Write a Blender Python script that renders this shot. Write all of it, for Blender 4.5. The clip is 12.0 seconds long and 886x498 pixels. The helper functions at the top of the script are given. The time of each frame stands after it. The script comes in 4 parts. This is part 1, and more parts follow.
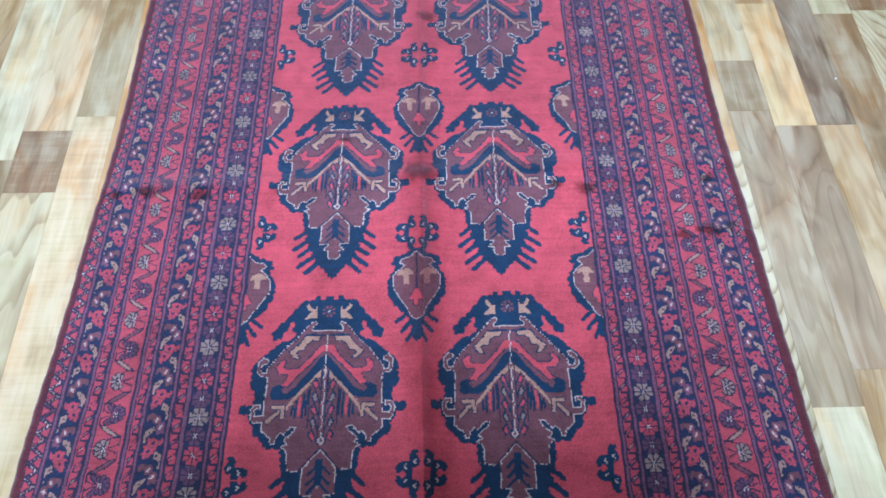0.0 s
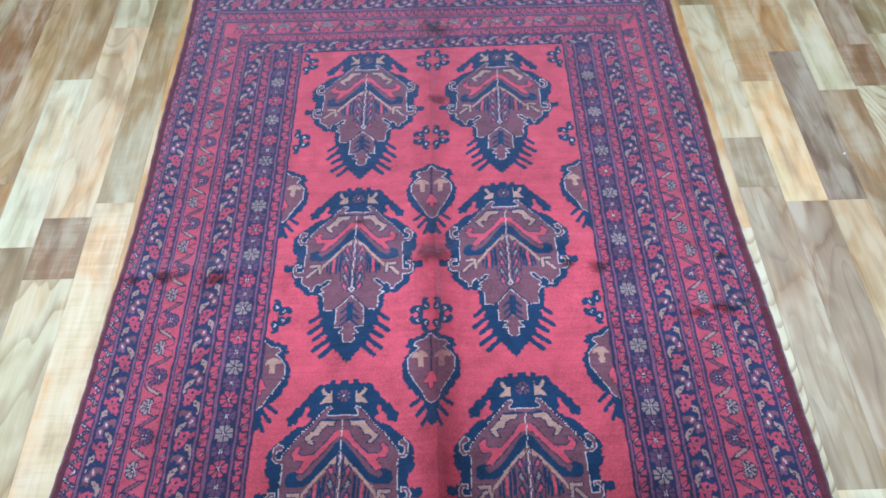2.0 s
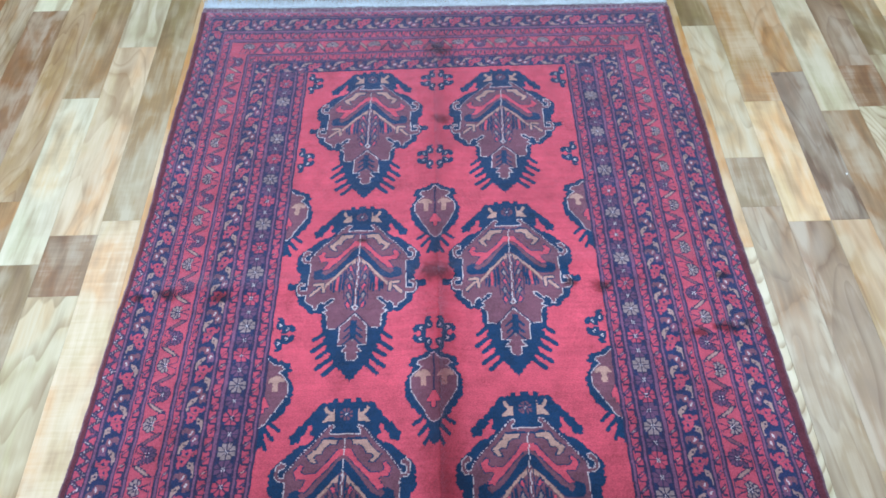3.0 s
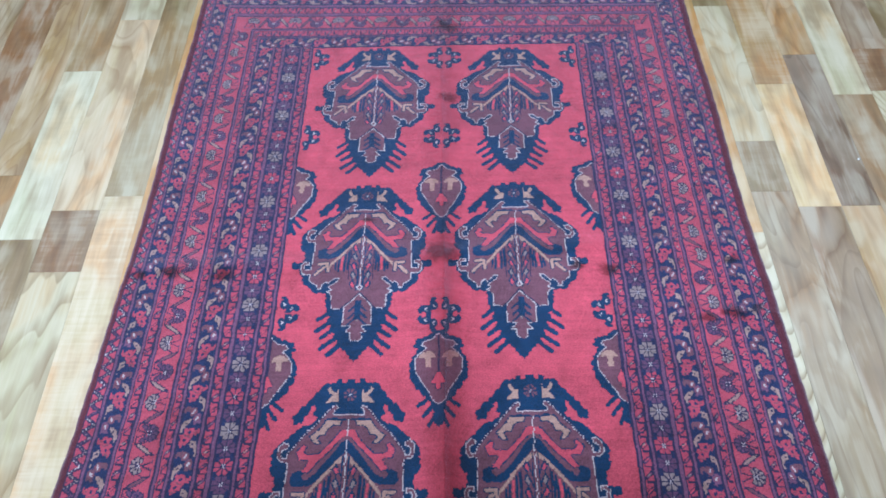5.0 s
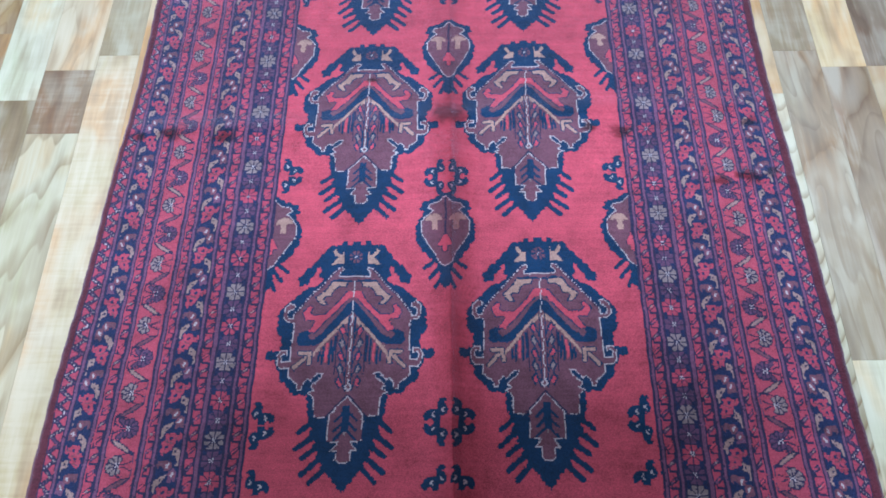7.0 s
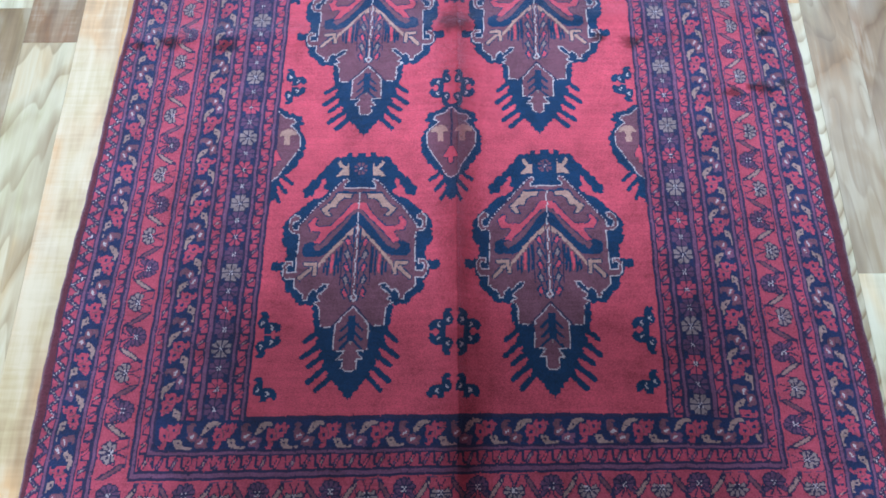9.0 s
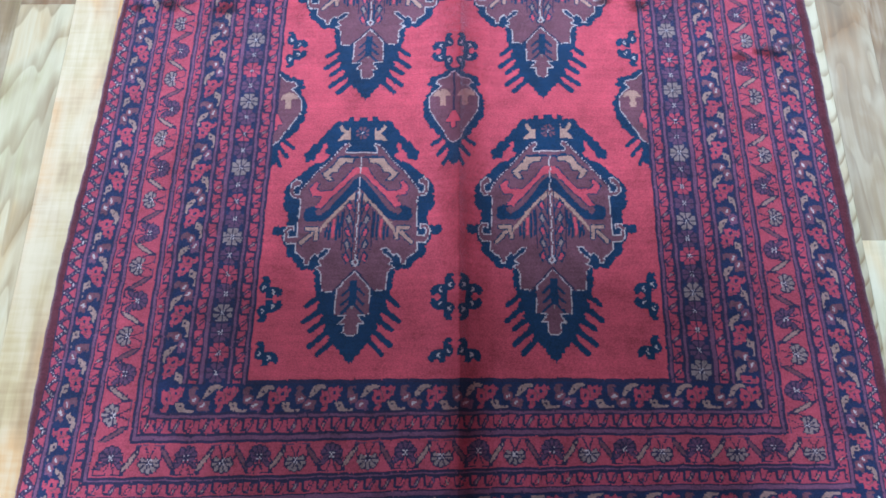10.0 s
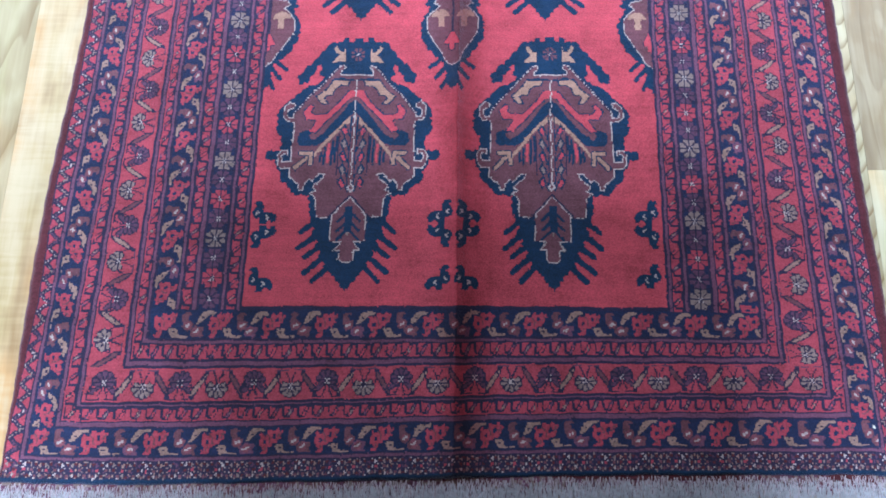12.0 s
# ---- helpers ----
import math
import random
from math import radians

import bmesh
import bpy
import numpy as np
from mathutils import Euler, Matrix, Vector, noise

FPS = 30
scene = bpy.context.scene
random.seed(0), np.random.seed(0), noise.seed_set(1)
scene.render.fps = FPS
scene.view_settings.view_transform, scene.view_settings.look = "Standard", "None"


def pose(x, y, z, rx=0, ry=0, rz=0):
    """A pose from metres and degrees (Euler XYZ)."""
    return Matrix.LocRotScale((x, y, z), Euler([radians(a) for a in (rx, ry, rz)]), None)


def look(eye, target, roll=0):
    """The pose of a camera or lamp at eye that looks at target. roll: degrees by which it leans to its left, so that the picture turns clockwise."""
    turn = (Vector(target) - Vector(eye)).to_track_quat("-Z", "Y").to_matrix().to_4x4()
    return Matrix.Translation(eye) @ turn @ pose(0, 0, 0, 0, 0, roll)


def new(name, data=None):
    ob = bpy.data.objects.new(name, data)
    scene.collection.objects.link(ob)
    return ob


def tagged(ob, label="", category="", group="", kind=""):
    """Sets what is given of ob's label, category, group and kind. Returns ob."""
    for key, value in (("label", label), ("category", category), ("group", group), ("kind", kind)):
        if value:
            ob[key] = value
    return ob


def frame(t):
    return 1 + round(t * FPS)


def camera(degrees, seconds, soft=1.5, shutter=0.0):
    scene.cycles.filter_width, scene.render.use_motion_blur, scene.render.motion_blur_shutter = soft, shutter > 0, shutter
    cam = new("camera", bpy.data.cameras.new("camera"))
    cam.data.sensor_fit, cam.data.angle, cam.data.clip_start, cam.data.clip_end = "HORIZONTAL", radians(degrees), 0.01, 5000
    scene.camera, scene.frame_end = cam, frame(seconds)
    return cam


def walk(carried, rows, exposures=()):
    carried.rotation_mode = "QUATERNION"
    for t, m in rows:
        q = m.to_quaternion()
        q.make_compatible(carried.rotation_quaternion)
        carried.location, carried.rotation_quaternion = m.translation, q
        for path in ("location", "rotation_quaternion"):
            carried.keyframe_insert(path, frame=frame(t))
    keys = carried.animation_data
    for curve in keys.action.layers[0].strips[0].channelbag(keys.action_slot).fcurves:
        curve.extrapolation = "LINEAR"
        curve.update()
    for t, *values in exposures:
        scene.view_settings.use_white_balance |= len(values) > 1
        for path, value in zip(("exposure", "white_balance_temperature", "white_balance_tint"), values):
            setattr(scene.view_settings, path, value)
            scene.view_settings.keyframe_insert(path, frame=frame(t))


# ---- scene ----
# ---------------------------------------------------------------- camera
cam = camera(56.3, 12.0, 1.7)
LIFT = 0.008          # the pile's face above the floor
PATH = [
    (0, (0.016, -0.290, 1.311), (0.051, 0.798, -0.367), 0.5),
    (0.5, (0.016, -0.282, 1.317), (0.055, 0.833, -0.342), 0.7),
    (1, (0.019, -0.278, 1.322), (0.049, 0.870, -0.316), 0.2),
    (1.5, (0.019, -0.272, 1.326), (0.035, 0.911, -0.286), -0.8),
    (2, (0.019, -0.271, 1.333), (0.022, 0.949, -0.252), -1.7),
    (2.5, (0.022, -0.273, 1.340), (0.015, 0.980, -0.219), -2.1),
    (4.5, (0.016, -0.262, 1.337), (0.015, 0.981, -0.230), -0.8),
    (5, (0.010, -0.258, 1.329), (0.002, 0.954, -0.262), -1.1),
    (5.5, (0.005, -0.259, 1.317), (-0.012, 0.896, -0.315), -1.5),
    (6, (0.010, -0.259, 1.302), (-0.018, 0.826, -0.378), -2.0),
    (6.5, (0.011, -0.263, 1.295), (-0.017, 0.763, -0.421), -2.0),
    (7, (0.010, -0.267, 1.283), (-0.019, 0.703, -0.465), -2.1),
    (9, (0.004, -0.288, 1.262), (-0.032, 0.528, -0.564), -2.6),
    (9.5, (0.004, -0.292, 1.258), (-0.035, 0.490, -0.582), -2.8),
    (10, (0.004, -0.295, 1.253), (-0.037, 0.457, -0.600), -2.9),
    (10.5, (0.002, -0.295, 1.247), (-0.036, 0.424, -0.619), -2.7),
    (11, (0.000, -0.297, 1.241), (-0.034, 0.391, -0.637), -2.5),
    (11.5, (-0.001, -0.301, 1.232), (-0.030, 0.352, -0.658), -2.2),
    (12, (-0.002, -0.301, 1.224), (-0.027, 0.307, -0.681), -1.7),
]
# seconds, stops, white balance: the clip's camera drifts from a cool to a warmer picture
EXPOSURES = [(0, -0.17, 5950, 9), (2.5, -0.16, 6000, 9), (5, -0.24, 5750, 9), (7, -0.24, 5600, 9), (9.5, -0.20, 5750, 9), (11, -0.16, 5900, 9), (11.5, 0.04, 6050, 9), (12, -0.02, 6150, 9)]
walk(cam, [(t, look((e[0], e[1], e[2] + LIFT), (g[0], g[1], g[2] + LIFT), r)) for t, e, g, r in PATH], EXPOSURES)

# ---------------------------------------------------------------- light
world = bpy.data.worlds.new("room_air")
scene.world = world
world.use_nodes = True
world.node_tree.nodes["Background"].inputs[0].default_value = (0.75, 0.86, 1.0, 1)
world.node_tree.nodes["Background"].inputs[1].default_value = 0.02
CEILING = 2.75
# none of these is in view; they are added to light the rug
# fluorescent ceiling panels: x, y, size along x, size along y, watts
# the last, behind the camera, throws the shade of the low block
LAMPS = [(-1.75, 2.4, 0.40, 2.30, 54), (1.85, 2.4, 0.40, 2.30, 54), (0.19, -1.3, 0.50, 0.46, 245)]
for lx, ly, wide, long, watts in LAMPS:
    lamp = bpy.data.lights.new("ceiling_lamp", "AREA")
    lamp.shape, lamp.size, lamp.size_y, lamp.energy = "RECTANGLE", wide, long, watts
    lamp.color = (0.785, 0.925, 1.0)
    new("ceiling_lamp", lamp).matrix_world = pose(lx, ly, CEILING - 0.075)

WINDOW = (-0.4, 2.0, 0.95, 2.35)      # unseen, added in the west wall: y from, y to, z from, z to
# added daylight from the left, so that the folds throw shade
daylight = bpy.data.lights.new("unseen_window_light", "AREA")
daylight.shape, daylight.size, daylight.size_y, daylight.energy = "RECTANGLE", 2.3, 1.3, 230
daylight.color = (0.80, 0.93, 1.0)
new("unseen_window_light", daylight).matrix_world = look((-5.55, 0.8, 1.65), (0, 0.6, 0.6))


# ---------------------------------------------------------------- materials
def srgb(r, g, b):
    return tuple(c / 12.92 if c <= 0.04045 else ((c + 0.055) / 1.055) ** 2.4 for c in (r / 255, g / 255, b / 255))


class Nodes:
    """A short way to write a node material."""

    def __init__(self, name):
        self.mat = bpy.data.materials.new(name)
        self.mat.use_nodes = True
        self.tree = self.mat.node_tree
        self.bsdf = self.tree.nodes["Principled BSDF"]

    def add(self, kind, **props):
        n = self.tree.nodes.new(kind)
        for k, v in props.items():
            if k in ("operation", "blend_type", "data_type", "wave_type", "bands_direction", "wave_profile", "noise_dimensions", "feature"):
                setattr(n, k, v)
        return n

    def link(self, a, b):
        self.tree.links.new(a, b)

    def put(self, socket, value):
        if isinstance(value, bpy.types.NodeSocket):
            self.link(value, socket)
        elif isinstance(value, tuple) and len(value) == 3 and socket.type == "RGBA":
            socket.default_value = (*value, 1)
        else:
            socket.default_value = value

    def math(self, op, a, b=0.5, c=None):
        n = self.add("ShaderNodeMath", operation=op)
        self.put(n.inputs[0], a)
        self.put(n.inputs[1], b)
        if c is not None:
            self.put(n.inputs[2], c)
        return n.outputs[0]

    def vec(self, op, a, b):
        n = self.add("ShaderNodeVectorMath", operation=op)
        self.put(n.inputs[0], a)
        self.put(n.inputs[1], b)
        return n.outputs[0]

    def noise(self, vector, scale, detail=3.0, rough=0.55, distortion=0.0):
        n = self.add("ShaderNodeTexNoise")
        self.put(n.inputs["Vector"], vector)
        n.inputs["Scale"].default_value, n.inputs["Detail"].default_value = scale, detail
        n.inputs["Roughness"].default_value, n.inputs["Distortion"].default_value = rough, distortion
        return n.outputs["Fac"]

    def mix(self, fac, a, b, blend="MIX"):
        n = self.add("ShaderNodeMix", data_type="RGBA", blend_type=blend)
        self.put(n.inputs[0], fac)
        self.put(n.inputs[6], a)
        self.put(n.inputs[7], b)
        return n.outputs[2]

    def ramp(self, fac, stops):
        n = self.add("ShaderNodeValToRGB")
        e = n.color_ramp.elements
        while len(e) < len(stops):
            e.new(0.5)
        for i, (p, v) in enumerate(stops):
            e[i].position, e[i].color = p, (v, v, v, 1) if not isinstance(v, tuple) else (*v, 1)
        self.put(n.inputs[0], fac)
        return n.outputs[0]

    def scaled(self, vector, sx, sy, sz):
        return self.vec("MULTIPLY", vector, (sx, sy, sz))

    def bump(self, height, strength, distance):
        n = self.add("ShaderNodeBump")
        n.inputs["Strength"].default_value, n.inputs["Distance"].default_value = strength, distance
        self.put(n.inputs["Height"], height)
        self.link(n.outputs[0], self.bsdf.inputs["Normal"])

    def set(self, **values):
        for k, v in values.items():
            self.put(self.bsdf.inputs[k.replace("_", " ").capitalize() if k != "IOR" else "IOR"], v)


def wool(name, rgb, sheen=1.0):
    """Knotted wool pile: knot grain, streaks along the weft, dull worn patches."""
    n = Nodes(name)
    at = n.add("ShaderNodeTexCoord").outputs["Object"]
    base = tuple(0.72 * c for c in srgb(*rgb))
    knots = n.noise(at, 420, 2.0, 0.6)
    weft = n.noise(n.scaled(at, 6, 130, 1), 1.0, 2.0)
    worn = n.noise(at, 26, 5.0, 0.65)
    fine = n.noise(at, 1400, 1.0)
    brushed = n.noise(at, 8, 3.0, 0.55, 0.8)
    value = n.math("ADD", n.math("MULTIPLY", n.math("SUBTRACT", knots, 0.5), 1.4), 1.0)
    for fac, gain in ((weft, 0.5), (worn, 1.05), (fine, 0.9), (brushed, 0.6)):
        value = n.math("ADD", value, n.math("MULTIPLY", n.math("SUBTRACT", fac, 0.5), gain))
    value = n.math("MAXIMUM", value, 0.25)
    col = n.mix(1.0, base, n.vec("MULTIPLY", (1, 1, 1), value), "MULTIPLY")
    # old marks along the crosswise fold, with shade painted in at its centre
    marks = None
    for mx, my, r in STAINS_AND_SHADE:
        d = n.add("ShaderNodeVectorMath", operation="DISTANCE")
        n.put(d.inputs[0], n.vec("ADD", n.scaled(at, 1, 1.5, 0), (0, 0, 0)))
        d.inputs[1].default_value = (mx, my * 1.5, 0)
        one = n.math("SUBTRACT", 1.0, n.math("DIVIDE", d.outputs["Value"], r))
        marks = one if marks is None else n.math("MAXIMUM", marks, one)
    ragged = n.math("ADD", marks, n.math("MULTIPLY", n.math("SUBTRACT", n.noise(at, 60, 3.0), 0.5), 1.3))
    col = n.mix(n.ramp(ragged, [(0.12, 0.0), (0.65, 0.85)]), col, n.mix(1.0, col, (0.22, 0.10, 0.12), "MULTIPLY"))
    # shade of the lengthwise fold, painted into the colour as a deeper red band
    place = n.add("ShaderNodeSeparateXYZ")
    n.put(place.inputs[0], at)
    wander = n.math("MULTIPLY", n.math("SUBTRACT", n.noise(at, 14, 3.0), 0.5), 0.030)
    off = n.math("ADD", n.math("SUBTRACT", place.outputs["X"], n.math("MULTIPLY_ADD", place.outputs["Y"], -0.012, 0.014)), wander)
    fold_shade = n.math("POWER", n.math("MAXIMUM", n.math("SUBTRACT", 1.0, n.math("DIVIDE", n.math("ABSOLUTE", off), 0.047)), 0.0), 0.8)
    fold_shade = n.math("MULTIPLY", fold_shade, n.ramp(n.noise(n.scaled(at, 0, 3.1, 0), 1.0, 2.0), [(0.36, 0.45), (0.60, 0.95)]))
    fold_shade = n.math("MULTIPLY", fold_shade, n.ramp(place.outputs["Y"], [(0.72, 1.0), (0.92, 0.5)]))
    col = n.mix(fold_shade, col, n.mix(1.0, col, (0.45, 0.20, 0.24), "MULTIPLY"))
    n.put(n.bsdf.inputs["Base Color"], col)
    n.bsdf.inputs["Roughness"].default_value = 0.66
    n.bsdf.inputs["Specular IOR Level"].default_value = 0.12
    n.bsdf.inputs["Sheen Weight"].default_value = sheen
    n.bsdf.inputs["Sheen Roughness"].default_value = 0.38
    n.bsdf.inputs["Sheen Tint"].default_value = (0.78, 0.72, 1.0, 1)
    n.bump(n.math("ADD", knots, n.math("MULTIPLY", fine, 0.6)), 0.55, 0.0022)
    return n.mat


# x, y, radius; the patch at (0.00, 0.735) paints in shade of disturbed pile
STAINS_AND_SHADE = [(-0.535, 0.702, 0.030), (-0.430, 0.696, 0.034), (-0.594, 0.698, 0.018), (0.00, 0.735, 0.055), (0.555, 0.593, 0.036), (0.60, 0.600, 0.026), (0.50, 0.584, 0.024), (0.575, 0.718, 0.026), (0.33, 0.700, 0.030), (0.27, 0.708, 0.022), (0.02, 1.45, 0.05), (0.02, 1.19, 0.038), (-0.15, 0.83, 0.016)]
RED, NAVY, PLUM, WHITE, BEIGE, PURPLE, DARK, BROWN, MAUVE, PALE, ROSE, INDIGO, SAND, BERRY, CLARET = range(15)
PALETTE = [
    ("red_wool", (207, 83, 104)), ("navy_wool", (24, 56, 94)), ("plum_wool", (122, 77, 94)), ("white_wool", (200, 186, 194)),
    ("beige_wool", (188, 147, 138)), ("purple_wool", (124, 80, 112)), ("dark_wool", (51, 47, 82)), ("brown_wool", (100, 47, 61)),
    ("mauve_wool", (104, 70, 102)), ("pale_wool", (154, 133, 137)), ("rose_wool", (188, 79, 101)), ("indigo_wool", (38, 49, 90)), ("sand_wool", (170, 137, 134)), ("berry_wool", (146, 82, 102)), ("claret_wool", (184, 75, 99)),
]
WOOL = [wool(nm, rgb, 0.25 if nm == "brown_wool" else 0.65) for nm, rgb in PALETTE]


def cord_material(name, rgb):
    n = Nodes(name)
    at = n.add("ShaderNodeTexCoord").outputs["Object"]
    f = n.noise(at, 160, 3.0)
    g = n.noise(at, 14, 2.0)
    col = n.mix(n.ramp(n.math("ADD", n.math("MULTIPLY", f, 0.6), n.math("MULTIPLY", g, 0.4)), [(0.3, 0.0), (0.7, 1.0)]),
                tuple(c * 0.55 for c in srgb(*rgb)), srgb(*rgb))
    n.put(n.bsdf.inputs["Base Color"], col)
    n.bsdf.inputs["Roughness"].default_value = 0.8
    n.bump(f, 0.5, 0.001)
    return n.mat


def wood(name, grain, curl, ringy, arch=None):
    """Printed laminate wood; the tone of each strip is the object's colour. arch: bend, spacing and axis of nested arches."""
    n = Nodes(name)
    info = n.add("ShaderNodeObjectInfo")
    own = n.add("ShaderNodeTexCoord").outputs["Object"]
    at = n.vec("ADD", own, n.vec("MULTIPLY", (37.0, 91.0, 13.0), info.outputs["Random"]))
    # contours of a stretched noise give the flowing rings of flat-sawn boards
    swell = n.noise(n.scaled(at, 10 * ringy, 1.9 * ringy, 1), 1.0, 2.0, 0.42, 0.5)
    if arch:
        bend, gap, axis = arch
        place = n.add("ShaderNodeSeparateXYZ")
        n.put(place.inputs[0], own)
        u = n.math("SUBTRACT", place.outputs["X"], axis)
        bowl = n.math("SUBTRACT", place.outputs["Y"], n.math("MULTIPLY", n.math("MULTIPLY", u, u), bend))
        swell = n.math("ADD", n.math("MULTIPLY", bowl, 1.0 / (8.0 * gap)), n.math("MULTIPLY", swell, 0.9))
    rings = n.math("FRACT", n.math("MULTIPLY", swell, 8.0 if arch else 12.0))
    coarse = n.math("FRACT", n.math("MULTIPLY", swell, 4.0))
    streak = n.noise(n.scaled(at, 190, 7.0, 1), 1.0, 4.0, 0.6)
    stripe = n.noise(n.scaled(at, 26, 3.0, 1), 1.0, 2.5, 0.5, 0.7)
    across = n.noise(n.scaled(at, 7, 85, 1), 1.0, 3.0, 0.6, 0.5)
    cloud = n.noise(n.scaled(at, 17, 7, 1), 1.0, 2.0, 0.5, 0.8)
    tint = n.noise(n.scaled(at, 7, 2.4, 1), 1.0, 2.0, 0.5, 0.6)
    tone = info.outputs["Color"]
    dark = n.mix(1.0, tone, (0.50, 0.40, 0.30), "MULTIPLY")
    light = n.mix(0.33, tone, (0.72, 0.68, 0.58))
    warm = n.mix(1.0, tone, (1.04, 0.87, 0.71), "MULTIPLY")
    cool = n.mix(1.0, tone, (0.88, 0.93, 0.86), "MULTIPLY")
    col = n.mix(n.ramp(tint, [(0.49, 0.0), (0.56, 1.0)]), tone, warm)
    col = n.mix(n.ramp(tint, [(0.41, 0.9), (0.49, 0.0)]), col, cool)
    # broad zones where the print drifts from grey sapwood to brown heartwood
    zone = n.noise(n.vec("ADD", n.scaled(at, 11, 4.0, 1), (5.3, 1.7, 0)), 1.0, 2.5, 0.5, 1.1)
    col = n.mix(n.ramp(zone, [(0.52, 0.0), (0.64, 0.6)]), col, n.mix(0.5, tone, (0.50, 0.46, 0.36)))
    col = n.mix(n.ramp(zone, [(0.36, 0.6), (0.48, 0.0)]), col, n.mix(0.5, tone, (0.25, 0.168, 0.105)))
    value = n.math("ADD", n.math("MULTIPLY", stripe, 1.0), n.math("MULTIPLY", streak, 0.38))
    value = n.math("ADD", value, n.math("MULTIPLY", cloud, 0.9))
    value = n.math("DIVIDE", n.math("ADD", value, n.math("MULTIPLY", across, curl)), 2.28 + curl)
    col = n.mix(n.ramp(value, [(0.38, 0.72), (0.50, 0.0)]), col, dark)
    col = n.mix(n.ramp(value, [(0.50, 0.0), (0.61, 0.85)]), col, light)
    col = n.mix(n.math("MULTIPLY", n.ramp(coarse, [(0.0, 0.0), (0.80, 1.0), (1.0, 0.0)]), 0.6 * grain), col, light)
    col = n.mix(n.math("MULTIPLY", n.ramp(rings, [(0.0, 1.0), (0.05, 0.85), (0.30, 0.0), (0.96, 0.0), (1.0, 1.0)]), n.math("MULTIPLY", n.ramp(stripe, [(0.35, 1.0), (0.65, 0.35)]), (1.1 if arch else 0.7) * grain)), col, dark)
    n.put(n.bsdf.inputs["Base Color"], col)
    n.put(n.bsdf.inputs["Roughness"], n.math("ADD", 0.28, n.math("MULTIPLY", streak, 0.16)))
    n.bsdf.inputs["Specular IOR Level"].default_value = 0.55
    n.bump(streak, 0.10, 0.0006)
    return n.mat


WOODS = {"plain": wood("laminate_plain", 0.20, 0.12, 0.6), "ring": wood("laminate_ringed", 0.75, 0.05, 0.9), "curl": wood("laminate_curly", 0.15, 0.45, 0.7),
         "zebra": wood("laminate_zebra", 1.0, 0.0, 0.8, (30.0, 0.042, 0.032)), "flame": wood("laminate_flamed", 0.8, 0.0, 0.8, (9.0, 0.13, 0.012))}


def plaster(name, rgb):
    n = Nodes(name)
    at = n.add("ShaderNodeTexCoord").outputs["Object"]
    f = n.noise(at, 3, 4.0)
    n.put(n.bsdf.inputs["Base Color"], n.mix(f, srgb(*rgb), tuple(c * 0.88 for c in srgb(*rgb))))
    n.bsdf.inputs["Roughness"].default_value = 0.85
    n.bump(n.noise(at, 90, 3.0), 0.15, 0.002)
    return n.mat


# the unseen room's paints are kept dim so that little light bounces back
WALL, CEIL = plaster("wall_paint", (112, 105, 98)), plaster("ceiling_paint", (146, 144, 140))
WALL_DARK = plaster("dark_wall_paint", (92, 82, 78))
SUBFLOOR = plaster("dark_joint", (84, 68, 54))


# ---------------------------------------------------------------- mesh helpers
def mesh_of(name, verts, faces, materials, slots=None, smooth=False):
    me = bpy.data.meshes.new(name)
    verts, faces = np.asarray(verts, dtype=np.float32), np.asarray(faces, dtype=np.int32)
    k = faces.shape[1]
    me.vertices.add(len(verts))
    me.vertices.foreach_set("co", verts.ravel())
    me.loops.add(faces.size)
    me.loops.foreach_set("vertex_index", faces.ravel())
    me.polygons.add(len(faces))
    me.polygons.foreach_set("loop_start", np.arange(0, faces.size, k, dtype=np.int32))
    if slots is not None:
        me.polygons.foreach_set("material_index", np.asarray(slots, dtype=np.int32))
    me.polygons.foreach_set("use_smooth", np.full(len(faces), smooth))
    for m in materials:
        me.materials.append(m)
    me.update(calc_edges=True)
    me.validate()
    return me


def box_mesh(name, sx, sy, sz, bevel, material):
    bm = bmesh.new()
    bmesh.ops.create_cube(bm, size=1.0, matrix=Matrix.Diagonal((sx, sy, sz, 1)))
    if bevel:
        bmesh.ops.bevel(bm, geom=bm.edges[:], offset=bevel, segments=1, affect="EDGES")
    me = bpy.data.meshes.new(name)
    bm.to_mesh(me)
    bm.free()
    me.materials.append(material)
    return me


def block(name, centre, size, material, bevel=0.0, parent=None):
    ob = new(name, box_mesh(name, *size, bevel, material))
    ob.parent = parent
    ob.location = centre
    return ob


